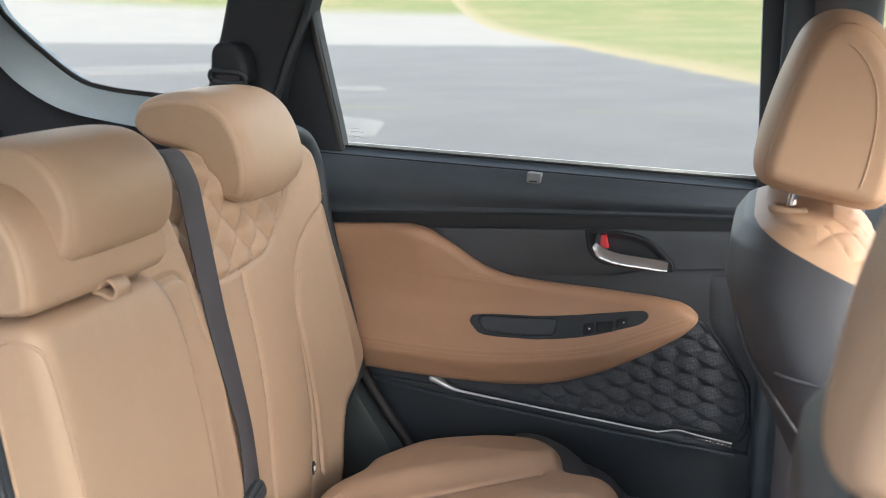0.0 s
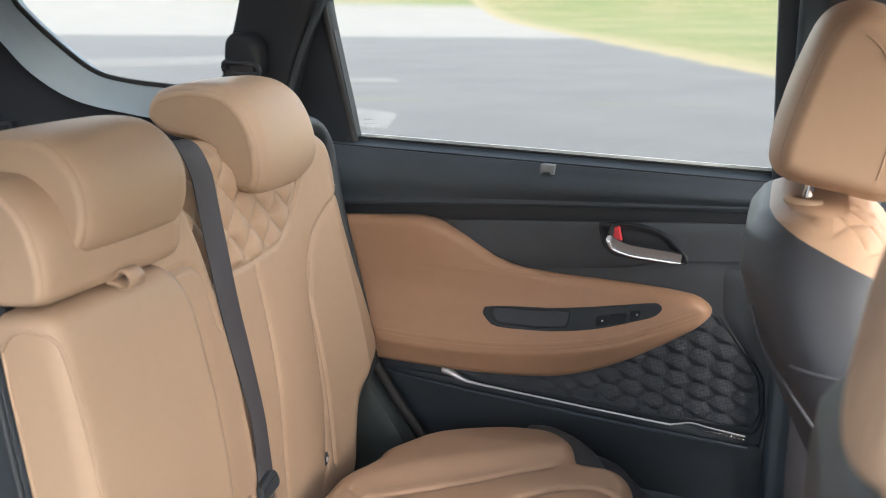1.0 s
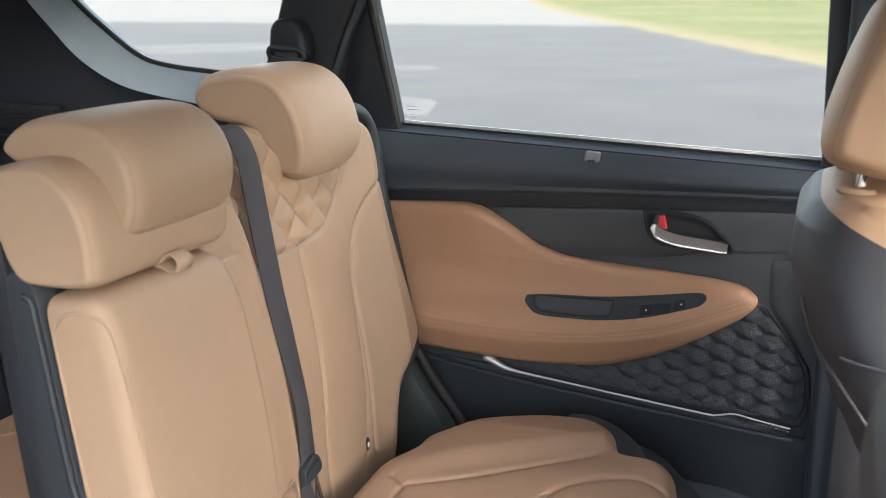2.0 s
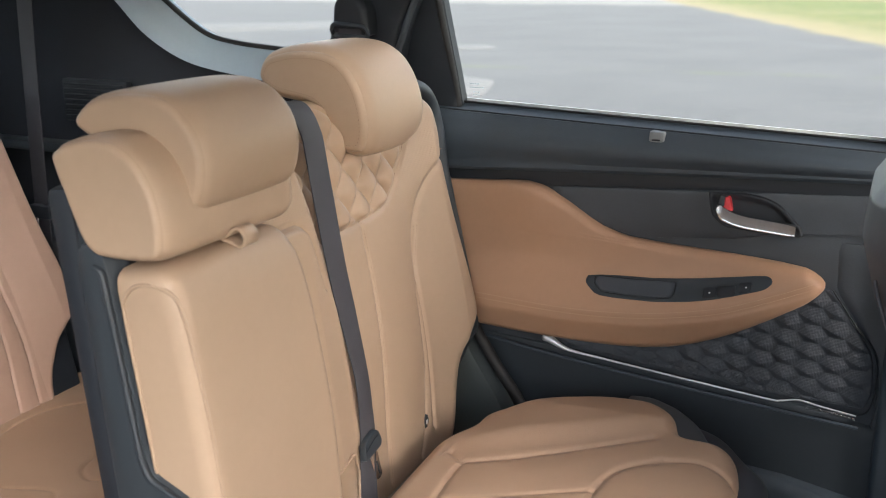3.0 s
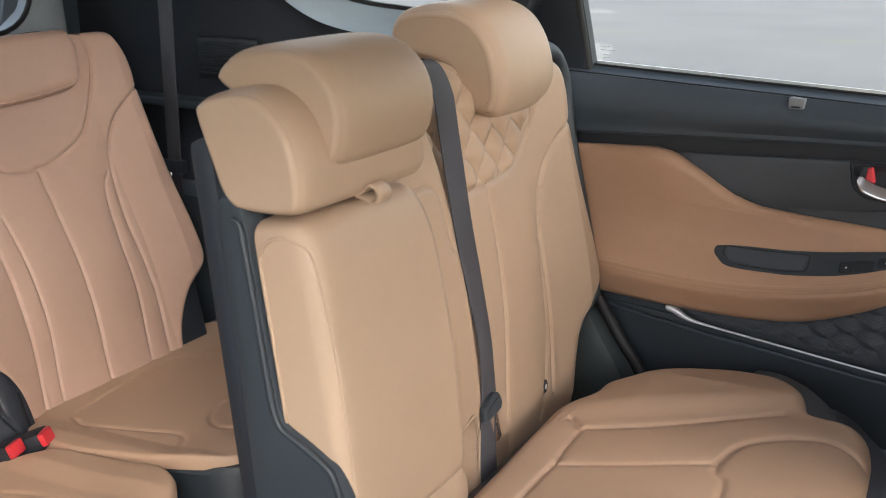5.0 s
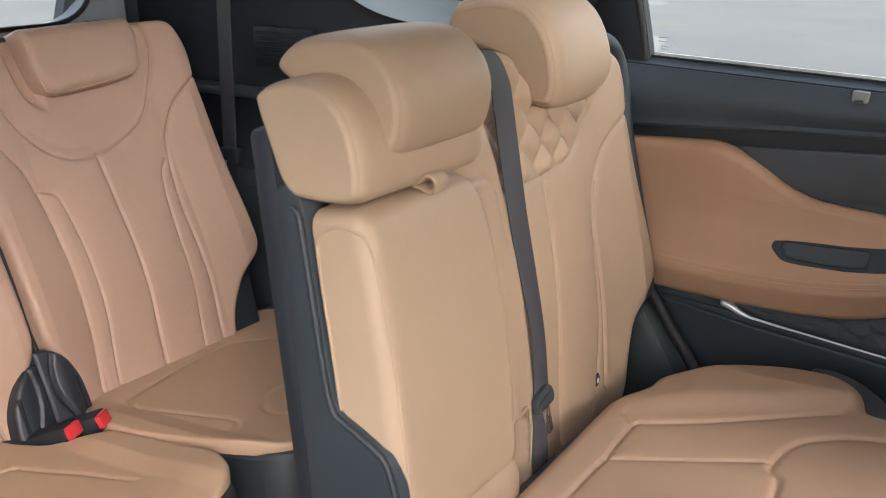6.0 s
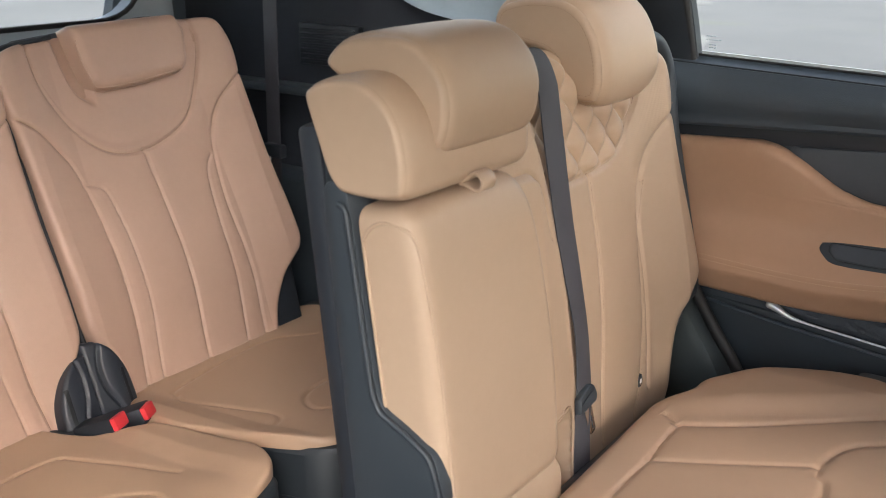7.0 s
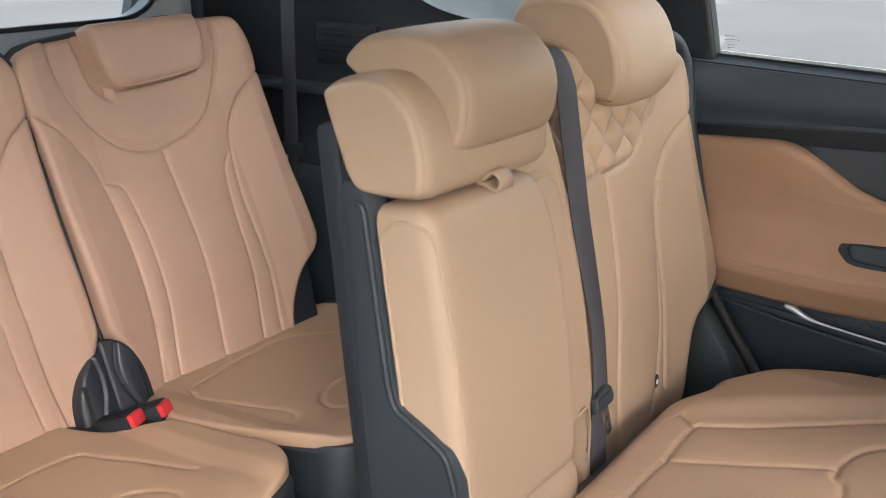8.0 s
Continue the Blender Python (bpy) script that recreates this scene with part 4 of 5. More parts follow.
    back = rounded([(0.17, 0.42), (0.60, 0.42), (0.62, 0.66), (0.728, 0.70), (0.712, 0.86), (0.70, 1.02), (0.695, 1.11), (0.65, 1.155), (0.40, 1.165), (0.22, 1.15), (0.19, 1.05)], 0.03, 5)
    part("back_shell", pad("back_shell", back, leaning(-0.735, Z0, LEAN), 0.06, 0.012, du=0.02)[0], PLASTIC, s, "charcoal plastic backrest shell")
    tp = spline([(0.622, 0.668), (0.668, 0.700), (0.704, 0.728), (0.695, 0.86), (0.680, 1.0), (0.684, 1.09), (0.668, 1.138), (0.630, 1.160), (0.58, 1.166)], 6)
    part("edge_trim", tube("edge_trim", np.array(fm(tp[:, 0], tp[:, 1], np.full(len(tp), 0.004))).T, np.interp(np.linspace(0, 1, len(tp)), [0, 0.2, 1], [0.003, 0.013, 0.015]), 12), PLASTIC, s, "charcoal edge trim of the backrest")
    # child-seat anchor button
    c = np.array(fm(np.array([0.470]), np.array([0.620]), hf(np.array([[0.470, 0.620]])) + 0.001)).T[0]
    rings = []
    for rr, dx in ((0.0105, -0.002), (0.0105, 0.002), (0.0085, 0.0035), (0.008, 0.002), (0.0, 0.0025)):
        a_ = np.linspace(0, 2 * np.pi, 20, endpoint=False)
        rings.append(np.stack([c[0] + dx + 0 * a_, c[1] + (rr + 1e-5) * np.cos(a_) * 0.8, c[2] + (rr + 1e-5) * np.sin(a_) * 1.15], 1))
    bt = part("anchor_tag", loft("anchor_tag", rings, 40), BLACK, s, "small black child-seat anchor tag")
    part("symbol", box("symbol", (c[0] + 0.003, c[1] - 0.003, c[2] - 0.004), (c[0] + 0.0042, c[1] + 0.003, c[2] + 0.004), 0.0005, 1), WHITE, bt)

    # centre place: side plate, head bolster, folding armrest and the narrow column beside it
    side_y = -0.172
    lip = [(-0.758, 1.060), (-0.746, 0.982), (-0.736, 0.91), (-0.726, 0.846), (-0.717, 0.825), (-0.680, 0.809), (-0.648, 0.791), (-0.641, 0.774), (-0.633, 0.746), (-0.626, 0.60)]
    plate = rounded([(-0.799, 1.060), (-0.796, 1.078), (-0.780, 1.084), (-0.762, 1.076)] + lip + [(-0.60, 0.36), (-0.742, 0.36), (-0.765, 0.696), (-0.784, 0.897)],
                    [0.02, 0.012, 0.012, 0.012, 0.012, 0.05, 0.05, 0.012, 0.008, 0.02, 0.03, 0.012, 0.012, 0.02, 0.02, 0.02, 0.05, 0.05], 5)
    sp = part("side_plate", extrude("side_plate", plate, lambda p, q, h: (p, side_y - h + 0.0 * p, q), 0.030, 0.006), PLASTIC, s, "charcoal plastic side plate of the split backrest")
    edge = rounded([(-0.799, 1.062)] + lip, [0.01, 0.01, 0.05, 0.05, 0.012, 0.008, 0.02, 0.03, 0.012, 0.012, 0.02], 5)[5:-3]
    part("lip", tube("lip", np.stack([edge[:, 0] - 0.003, np.full(len(edge), side_y - 0.004), edge[:, 1] - 0.002], 1), 0.0034), PLASTIC, sp)
    brk = rounded([(-0.805, 1.182), (-0.818, 1.166), (-0.806, 1.09), (-0.800, 1.03), (-0.765, 1.03), (-0.782, 1.12)], 0.008)
    part("upper_bracket", extrude("upper_bracket", brk, lambda p, q, h: (p, side_y + 0.010 - h + 0.0 * p, q), 0.05, 0.005), PLASTIC, s)
    # Black instead of charcoal, to paint the shade in the gap behind the armrest.
    part("back_shell", box("back_shell", (-0.80, -0.168, 0.40), (-0.765, 0.20, 1.14), 0.01, rot=Matrix.Rotation(radians(-6), 4, "Y")), BLACK, s)
    # head bolster: side profile drawn across
    prof = [(-0.808, 1.170), (-0.803, 1.181), (-0.788, 1.188), (-0.762, 1.194), (-0.735, 1.194), (-0.716, 1.187), (-0.697, 1.171), (-0.684, 1.148), (-0.677, 1.119), (-0.676, 1.095), (-0.680, 1.082), (-0.692, 1.076), (-0.722, 1.073), (-0.753, 1.073), (-0.766, 1.077), (-0.779, 1.092), (-0.794, 1.130)]
    headrest("head_bolster", prof, -0.176, 0.060, s, "tan leather bolster that carries the centre headrest", swell=0.004, crown=0.01, roll=0.5, sewn=False)
    # armrest folded up into the backrest
    am = leaning(-0.643, 0.80, 8)
    ao = rounded([(-0.165, 0.668), (0.090, 0.668), (0.097, 0.78), (0.094, 0.89), (0.089, 0.985), (0.076, 1.036), (0.056, 1.066), (-0.06, 1.069), (-0.165, 1.064)], [0.03, 0.03, 0.05, 0.06, 0.05, 0.03, 0.03, 0.05, 0.022], 6)
    ame, ahf = pad("armrest", ao, am, 0.074, 0.022, du=0.0045, crown=lambda p, q: 0.006 * np.exp(-((q - 0.85) / 0.15) ** 2) - 0.012 * np.clip((q - 1.0) / 0.07, 0, 1) ** 2)
    ar = part("armrest", ame, LEATHER, s, "tan leather centre armrest folded up into the backrest")
    over = [(-0.1655, 0.70, -0.071), (-0.1655, 0.90, -0.071), (-0.1655, 1.015, -0.071), (-0.1655, 1.033, -0.067), (-0.1652, 1.044, -0.056), (-0.1642, 1.048, -0.042), (-0.163, 1.046, -0.027), (-0.160, 1.038, -0.0095), (-0.156, 1.022, -0.0036)]
    side = np.array([am(a_, q, h) for a_, q, h in over])
    edge = np.array([(-0.1535, 0.98), (-0.152, 0.90), (-0.152, 0.80), (-0.152, 0.70)])
    front_ = np.array(am(edge[:, 0], edge[:, 1], ahf(edge))).T
    part("piping", tube("piping", spline(np.vstack([side, front_]), 6), 0.0022), LEATHER, ar)
    # pull strap
    loop = spline([(-0.692, 0, 1.072), (-0.678, 0, 1.079), (-0.668, 0, 1.088), (-0.658, 0, 1.088), (-0.650, 0, 1.079), (-0.652, 0, 1.067), (-0.662, 0, 1.063), (-0.676, 0, 1.068), (-0.690, 0, 1.070)], 6)
    part("pull_strap", ribbon("pull_strap", (loop - (-0.676, 0, 1.074)) * 0.74 + (-0.674, -0.057, 1.075), (0, 1, 0.0), 0.026, 0.0024), LEATHER, ar, "tan leather pull strap")
    # column beside the armrest
    cm = leaning(-0.69, 0.80, 8)
    flank = spline([(0.208, 0.48), (0.218, 0.62), (0.225, 0.71), (0.225, 0.80), (0.219, 0.88), (0.208, 0.945), (0.197, 1.005), (0.186, 1.05), (0.172, 1.09), (0.158, 1.13), (0.150, 1.165)], 6)
    co = np.vstack([[(0.060, 0.48)], flank, [(0.140, 1.178), (0.060, 1.18)]])
    cross = spline([(0.06, 1.036), (0.121, 1.038), (0.146, 1.032), (0.160, 1.016), (0.170, 0.987), (0.182, 0.94)], 5)
    pk = rounded([(0.100, 0.55), (0.150, 0.56), (0.170, 0.62), (0.184, 0.672), (0.179, 0.700), (0.128, 0.688), (0.106, 0.672)], 0.008)
    cme, chf = pad("column", co, cm, 0.08, 0.02, du=0.003, seams=[(cross, 0.003, 0.004)],
                   crown=lambda p, q: 0.008 * np.clip((0.200 - p) / 0.05, 0, 1) * np.clip((np.interp(p, cross[:, 0], cross[:, 1]) - q) / 0.008, 0, 1) + 0.004 - 0.032 * within(p, q, pk) * np.clip(seg_dist(np.stack([p, q], 1), pk, True) / 0.007, 0, 1))
    col = part("column", cme, LEATHER, s, "narrow tan leather panel beside the armrest")
    second_skin(col, PERFORATED, lambda y, z: z > np.interp(y, cross[:, 0], cross[:, 1]) + 0.004)
    rim = np.array(cm(pk[:, 0], pk[:, 1], np.full(len(pk), 0.0115))).T
    part("piping", tube("piping", np.vstack([rim, rim[:1]]), 0.0018), LEATHER, col)

    # headrests on the second row
    hp = [(-0.824, 1.201), (-0.808, 1.221), (-0.780, 1.231), (-0.745, 1.235), (-0.714, 1.233), (-0.692, 1.224), (-0.672, 1.204), (-0.662, 1.180), (-0.661, 1.155), (-0.667, 1.131), (-0.678, 1.120), (-0.691, 1.121), (-0.707, 1.134), (-0.720, 1.154), (-0.737, 1.170), (-0.765, 1.181), (-0.800, 1.185)]
    headrest("headrest", hp, -0.122, 0.056, s, "tan leather headrest lowered onto the centre backrest", swell=0.004, crown=0.025, roll=0.45, cap=0.008, sewn=False)
    fp = [(-0.915, 1.199), (-0.905, 1.224), (-0.880, 1.235), (-0.840, 1.241), (-0.796, 1.237), (-0.765, 1.219), (-0.745, 1.190), (-0.735, 1.158), (-0.732, 1.125), (-0.739, 1.101), (-0.754, 1.095), (-0.775, 1.099), (-0.793, 1.120), (-0.807, 1.149), (-0.826, 1.165), (-0.856, 1.171), (-0.890, 1.178)]
    hr = headrest("headrest", fp, 0.362, 0.548, s, "tan leather headrest lowered onto the outer backrest", swell=0.008, crown=0.035, roll=0.6, cap=0.009, lift=0.022)
    for y in (0.40, 0.51):
        part("post", tube("post", [(-0.84, y, 1.10), (-0.845, y, 1.20)], 0.006, 10), CHROME, hr)

    # cushion
    cu = flat_up(0.640, 0.05, -0.6)
    oc = rounded([(-0.17, -0.614), (0.08, -0.622), (0.40, -0.634), (0.46, -0.598), (0.50, -0.60), (0.60, -0.52), (0.648, -0.42), (0.645, -0.340), (0.600, -0.298), (0.528, -0.272), (0.522, -0.212), (0.486, -0.180), (0.430, -0.166), (0.30, -0.158), (-0.17, -0.158)],
                 [0.02, 0.03, 0.03, 0.02, 0.03, 0.05, 0.05, 0.04, 0.04, 0.02, 0.03, 0.03, 0.03, 0.03, 0.02], 6)
    ridge = spline([(0.375, -0.632), (0.362, -0.607), (0.340, -0.575), (0.332, -0.557), (0.384, -0.467), (0.464, -0.360), (0.528, -0.272)], 6)
    crossb = spline([(-0.17, -0.550), (0.136, -0.556), (0.208, -0.555), (0.270, -0.561), (0.330, -0.562)], 6)
    line2 = spline([(0.205, -0.556), (0.247, -0.469), (0.286, -0.394), (0.306, -0.352)], 6)
    front = spline([(0.405, -0.174), (0.426, -0.196), (0.439, -0.231), (0.426, -0.276), (0.394, -0.322), (0.358, -0.344), (0.307, -0.351), (0.28, -0.348), (0.25, -0.330), (0.10, -0.318), (-0.17, -0.318)], 6)

    def seat_crown(p, q):
        k = np.clip((p - (0.345 + 0.60 * (q + 0.575))) / 0.07, 0, 1)
        bol = 0.012 * k * k * (3 - 2 * k) * np.clip((q + 0.62) / 0.10, 0, 1)
        return bol - 0.012 * np.clip((p - 0.55) / 0.1, 0, 1) - 0.02 * np.clip((q + 0.25) / 0.1, 0, 1) ** 2 * np.clip((0.5 - p) / 0.05, 0, 1)

    cme, chf = pad("cushion", oc, cu, 0.10, 0.026, crown=seat_crown, du=0.003, puff=0.003,
                   seams=[(ridge[9:-3], 0.0035, 0.0052), (crossb, 0.0028, 0.004), (line2, 0.0016, 0.0038), (front, 0.0030, 0.0055)])
    cush = part("cushion", cme, LEATHER_WARM, s, "tan leather seat cushion with sewn panels")
    for line in (crossb, line2):
        part("seam_welt", tube("seam_welt", np.array(cu(line[:, 0], line[:, 1], chf(line) - 0.0008)).T, 0.0009, 6), THREAD_SHADE, cush)
    dk = rounded([(-0.18, -0.66), (0.46, -0.66), (0.62, -0.54), (0.665, -0.44), (0.665, -0.30), (0.615, -0.215), (0.53, -0.165), (0.48, -0.128), (0.30, -0.120), (-0.18, -0.120)], 0.03, 6)
    part("cushion_base", pad("cushion_base", dk, flat_up(0.610, 0.05, -0.6), 0.22, 0.03, du=0.012)[0], DARKLEATHER, s, "charcoal leather base of the cushion")
    tri = rounded([(0.490, -0.31), (0.60, -0.36), (0.664, -0.40), (0.672, -0.345), (0.637, -0.290), (0.607, -0.254), (0.545, -0.222), (0.495, -0.21)], 0.02, 5)
    part("cushion_corner", pad("cushion_corner", tri, flat_up(0.650, 0.0, 0.0), 0.06, 0.02, du=0.006, crown=lambda p, q: -0.02 * np.clip((q + 0.30) / 0.1, 0, 1))[0], SEATDARK, s, "charcoal leather corner panel")
    rim = spline([(0.650, -0.412), (0.668, -0.372), (0.664, -0.330), (0.634, -0.290), (0.604, -0.254), (0.571, -0.232), (0.540, -0.222)], 6)
    part("piping", tube("piping", np.stack([rim[:, 1], rim[:, 0], 0.632 - 0.02 * np.clip((rim[:, 1] + 0.30) / 0.1, 0, 1)], 1), 0.0028), SEATDARK, s)
    lb = [(-0.705, 0.575), (-0.708, 0.64), (-0.690, 0.672), (-0.655, 0.680), (-0.632, 0.668), (-0.624, 0.640), (-0.628, 0.580), (-0.66, 0.56)]
    headrest("lower_bolster", lb, -0.165, 0.084, s, "tan leather bolster under the armrest", swell=0.004, crown=0.0, sewn=False)
    for (x0, y0) in ((-0.55, 0.05), (-0.55, 0.55), (-0.25, 0.05), (-0.25, 0.55)):
        part("leg", box("leg", (x0 - 0.03, y0 - 0.025, 0.325), (x0 + 0.03, y0 + 0.025, 0.43), 0.006), BLACK, s)
    return fm, hf


BENCH_MAP, BENCH_H = build_bench()


def build_bench_belt():
    b = thing("seat_belt", "dark grey centre seat belt lying over the tan backrest", "seat belt", (-0.7, 0.27, 0.56))
    ctr = spline([(0.2285, 1.135), (0.2275, 1.07), (0.2275, 1.01), (0.229, 0.942), (0.235, 0.87), (0.2405, 0.795), (0.236, 0.746), (0.227, 0.702), (0.217, 0.672), (0.209, 0.649), (0.200, 0.612), (0.188, 0.56)], 5)
    low_run = np.array(leaning(-0.655, 0.62, 10)(ctr[:, 0], ctr[:, 1], 0.0 * ctr[:, 0])).T
    over = spline([(-0.850, 0.190, 1.130), (-0.815, 0.202, 1.168), (-0.785, 0.212, 1.184), (-0.762, 0.221, 1.176), low_run[0], low_run[4]], 6)[:-6]
    p = np.vstack([over, low_run[1:]])
    side = np.array([(0.15, 1.0, -0.12)] * len(p))
    wide = np.interp(p[:, 2], [0.60, 0.70, 0.745, 0.80, 0.90, 1.05], [0.038, 0.036, 0.031, 0.031, 0.039, 0.043])
    part("webbing", ribbon("webbing", p, side, wide, 0.0016), WEB, b)
    grip = rounded([(0.200, 0.703), (0.236, 0.714), (0.246, 0.708), (0.251, 0.693), (0.246, 0.684), (0.197, 0.679)], [0.004, 0.008, 0.006, 0.006, 0.008, 0.004], 5)
    t = part("tongue_grip", pad("tongue_grip", grip, leaning(-0.645, 0.62, 10), 0.010, 0.003, du=0.002)[0], PLASTIC, b, "black plastic tongue grip")
    part("groove", tube("groove", np.array(leaning(-0.6445, 0.62, 10)(np.array([0.201, 0.222, 0.238]), np.array([0.694, 0.701, 0.704]), np.zeros(3))).T, 0.0008, 6), BLACK, t)
    fr = rounded([(0.219, 0.680), (0.241, 0.680), (0.2446, 0.640), (0.236, 0.637), (0.229, 0.637), (0.2245, 0.642)], 0.003)
    part("tongue", extrude("tongue", fr, leaning(-0.652, 0.62, 10), 0.002, 0.0006), CHROME, t, "steel belt tongue")
    part("slot", extrude("slot", rounded([(0.2335, 0.664), (0.2362, 0.664), (0.2385, 0.644), (0.2358, 0.643)], 0.001, 3), leaning(-0.6515, 0.62, 10), 0.002, 0.0003), BLACK, t)


build_bench_belt()


# ---------------------------------------------------------------- third row


def third_row_seat(sign, label, lift=0.0, notch=False):
    """One place of the third row; sign mirrors it about the gap between the two."""
    G, H = -0.005, -0.024

    def my(y):
        return G + sign * (np.asarray(y) - G)

    s = thing("third_row_seat", label, "car seat", (-1.4, float(my(0.2)), 0.33), group="third row seats")
    fm0 = leaning(-1.51, 0.56, 20)

    def fm(p, q, h):
        x, y, z = fm0(p, q, h)
        return x, my(y), z

    o = rounded([(0.064, 0.455), (0.364, 0.462), (0.435, 0.50), (0.448, 0.571), (0.488, 0.638), (0.551, 0.673), (0.547, 0.771), (0.540, 0.846), (0.532, 1.024), (0.535, 1.097), (0.511, 1.153), (0.361, 1.166), (0.056, 1.142), (0.012, 1.129), (-0.010, 1.091), (0.000, 0.997), (0.004, 0.842), (0.004, 0.645), (0.040, 0.600)],
                [0.03, 0.05, 0.03, 0.03, 0.03, 0.03, 0.05, 0.05, 0.05, 0.03, 0.03, 0.08, 0.06, 0.03, 0.03, 0.05, 0.05, 0.03, 0.03], 6)
    panel = spline([(0.069, 1.145), (0.071, 1.091), (0.082, 1.049), (0.113, 0.994), (0.155, 0.951), (0.201, 0.931), (0.254, 0.929), (0.314, 0.942), (0.375, 0.971), (0.414, 1.018), (0.440, 1.070), (0.453, 1.113), (0.449, 1.161)], 6)
    l1 = spline([(-0.010, 1.028), (0.004, 1.019), (0.042, 0.991), (0.073, 0.950), (0.092, 0.919), (0.108, 0.854), (0.114, 0.781), (0.114, 0.709), (0.109, 0.610), (0.095, 0.512), (0.095, 0.455)], 6)
    l2 = spline([(0.100, 0.890), (0.123, 0.885), (0.144, 0.866), (0.156, 0.782), (0.156, 0.710), (0.153, 0.645), (0.138, 0.532), (0.138, 0.455)], 6)
    m_ = spline([(0.252, 0.931), (0.261, 0.810), (0.261, 0.669), (0.250, 0.522), (0.250, 0.455)], 6)
    r1 = spline([(0.555, 1.055), (0.532, 1.039), (0.480, 1.007), (0.445, 0.971), (0.420, 0.914), (0.405, 0.801), (0.409, 0.710), (0.412, 0.628), (0.405, 0.532), (0.405, 0.455)], 6)
    r2 = spline([(0.405, 0.893), (0.383, 0.857), (0.370, 0.753), (0.368, 0.650), (0.354, 0.522), (0.354, 0.455)], 6)
    head_o = rounded([(0.155, 1.162), (0.158, 1.120), (0.168, 1.062), (0.190, 1.042), (0.285, 1.045), (0.383, 1.056), (0.404, 1.070), (0.420, 1.134), (0.404, 1.166)], [0.01, 0.02, 0.02, 0.02, 0.05, 0.02, 0.02, 0.02, 0.01], 6)

    def crown(p, q):
        side = 0.022 * np.clip((p - 0.425) / 0.08, 0, 1) + 0.018 * np.clip((0.11 - p) / 0.08, 0, 1)
        lumbar = 0.014 * np.exp(-((q - 0.70) / 0.13) ** 2)
        inside = np.clip((np.interp(p, panel[:, 0], panel[:, 1], left=2, right=2) - q) / -0.02, 0, 1)
        hollow = 0.052 * np.exp(-(seg_dist(np.stack([p, q], 1), head_o, True) / 0.021) ** 4) * np.clip((0.185 - p) / 0.04, 0.0, 1)
        return side + lumbar - 0.004 * inside - hollow

    me, hf = pad("backrest", o, fm, 0.018, 0.012, crown=crown, du=0.0022, puff=0.0035,
                 seams=[(panel, 0.0056, 0.0028), (l1, 0.0048, 0.0028), (l2, 0.0028, 0.0025), (m_, 0.0048, 0.0028), (r1, 0.0048, 0.0028), (r2, 0.0028, 0.0025)])
    part("backrest", me, LEATHER_PINK, s, "tan leather backrest with sewn panels")
    hm, hh = pad("head_pad", head_o, lambda p, q, h: fm(p, q, h + 0.026), 0.075, 0.020, du=0.003)
    hd = part("head_pad", hm, LEATHER_PINK, s, "tan leather head pad set into the backrest")
    edge = spline([(0.162, 1.134), (0.164, 1.102), (0.174, 1.062), (0.196, 1.047), (0.286, 1.050), (0.378, 1.060)], 6)
    part("piping", tube("piping", np.array(fm(edge[:, 0], edge[:, 1], 0.026 + hh(edge) + 0.0005)).T, 0.0018), LEATHER_PINK, hd)
    bo = rounded([(0.002, 0.473), (0.464, 0.473), (0.567, 0.670), (0.559, 0.842), (0.548, 1.028), (0.549, 1.105), (0.520, 1.163), (0.362, 1.175), (0.057, 1.153), (0.004, 1.140), (-0.006, 1.088), (0.003, 0.873), (0.003, 0.620)], 0.03, 5)
    part("back_shell", pad("back_shell", bo, lambda p, q, h: fm(p, q, h - 0.020), 0.07, 0.006, du=0.02)[0], PLASTIC, s, "charcoal backrest shell")
    # Black cord: the shell's edge, and painted shade for the gap between the seats.
    rim = spline([(0.006, 0.60), (0.002, 0.66), (0.002, 0.75), (-0.002, 0.85), (-0.003, 0.94), (-0.011, 1.02), (-0.014, 1.07), (-0.012, 1.103), (0.004, 1.129), (0.036, 1.140), (0.075, 1.144), (0.130, 1.149)], 6)
    part("edge_trim", tube("edge_trim", np.array(fm(rim[:, 0], rim[:, 1], np.full(len(rim), -0.005))).T, 0.0048, 10), BLACK, s, "black cord for the shell's edge and the shade in the gap")
    # Groove shade of the backrest seams, laid in as dark cords.
    for line in (panel, l1[4:], m_, r1[7:]):
        part("seam_welt", tube("seam_welt", np.array(fm(line[3:-3, 0], line[3:-3, 1], hf(line[3:-3]) - 0.0002)).T, 0.0009, 6), THREAD_SHADE, s)
    # cushion
    cu0 = flat_up(0.535 + lift, 0.08, -1.43)

    def cu(p, q, h):
        x, y, z = cu0(p, q, h)
        return x, my(y), z

    corner = [(0.004, -1.340), (0.045, -1.370), (0.080, -1.405), (0.098, -1.45)] if notch else [(0.002, -1.40), (0.012, -1.44), (0.05, -1.50), (0.110, -1.54)]
    oc = rounded(corner + [(0.119, -1.556), (0.326, -1.570), (0.486, -1.598), (0.60, -1.556), (0.60, -1.130), (0.54, -0.991), (0.135 if notch else 0.160, -0.997), (0.018 if notch else 0.068, -1.040), (-0.016 if notch else 0.036, -1.118), (-0.003, -1.315)],
                 [0.03, 0.03, 0.03, 0.03, 0.02, 0.05, 0.04, 0.05, 0.06, 0.06, 0.06, 0.05, 0.05, 0.05], 6)
    if notch:
        c1 = spline([(0.158, -1.380), (0.20, -1.390), (0.291, -1.385), (0.38, -1.370)], 6)
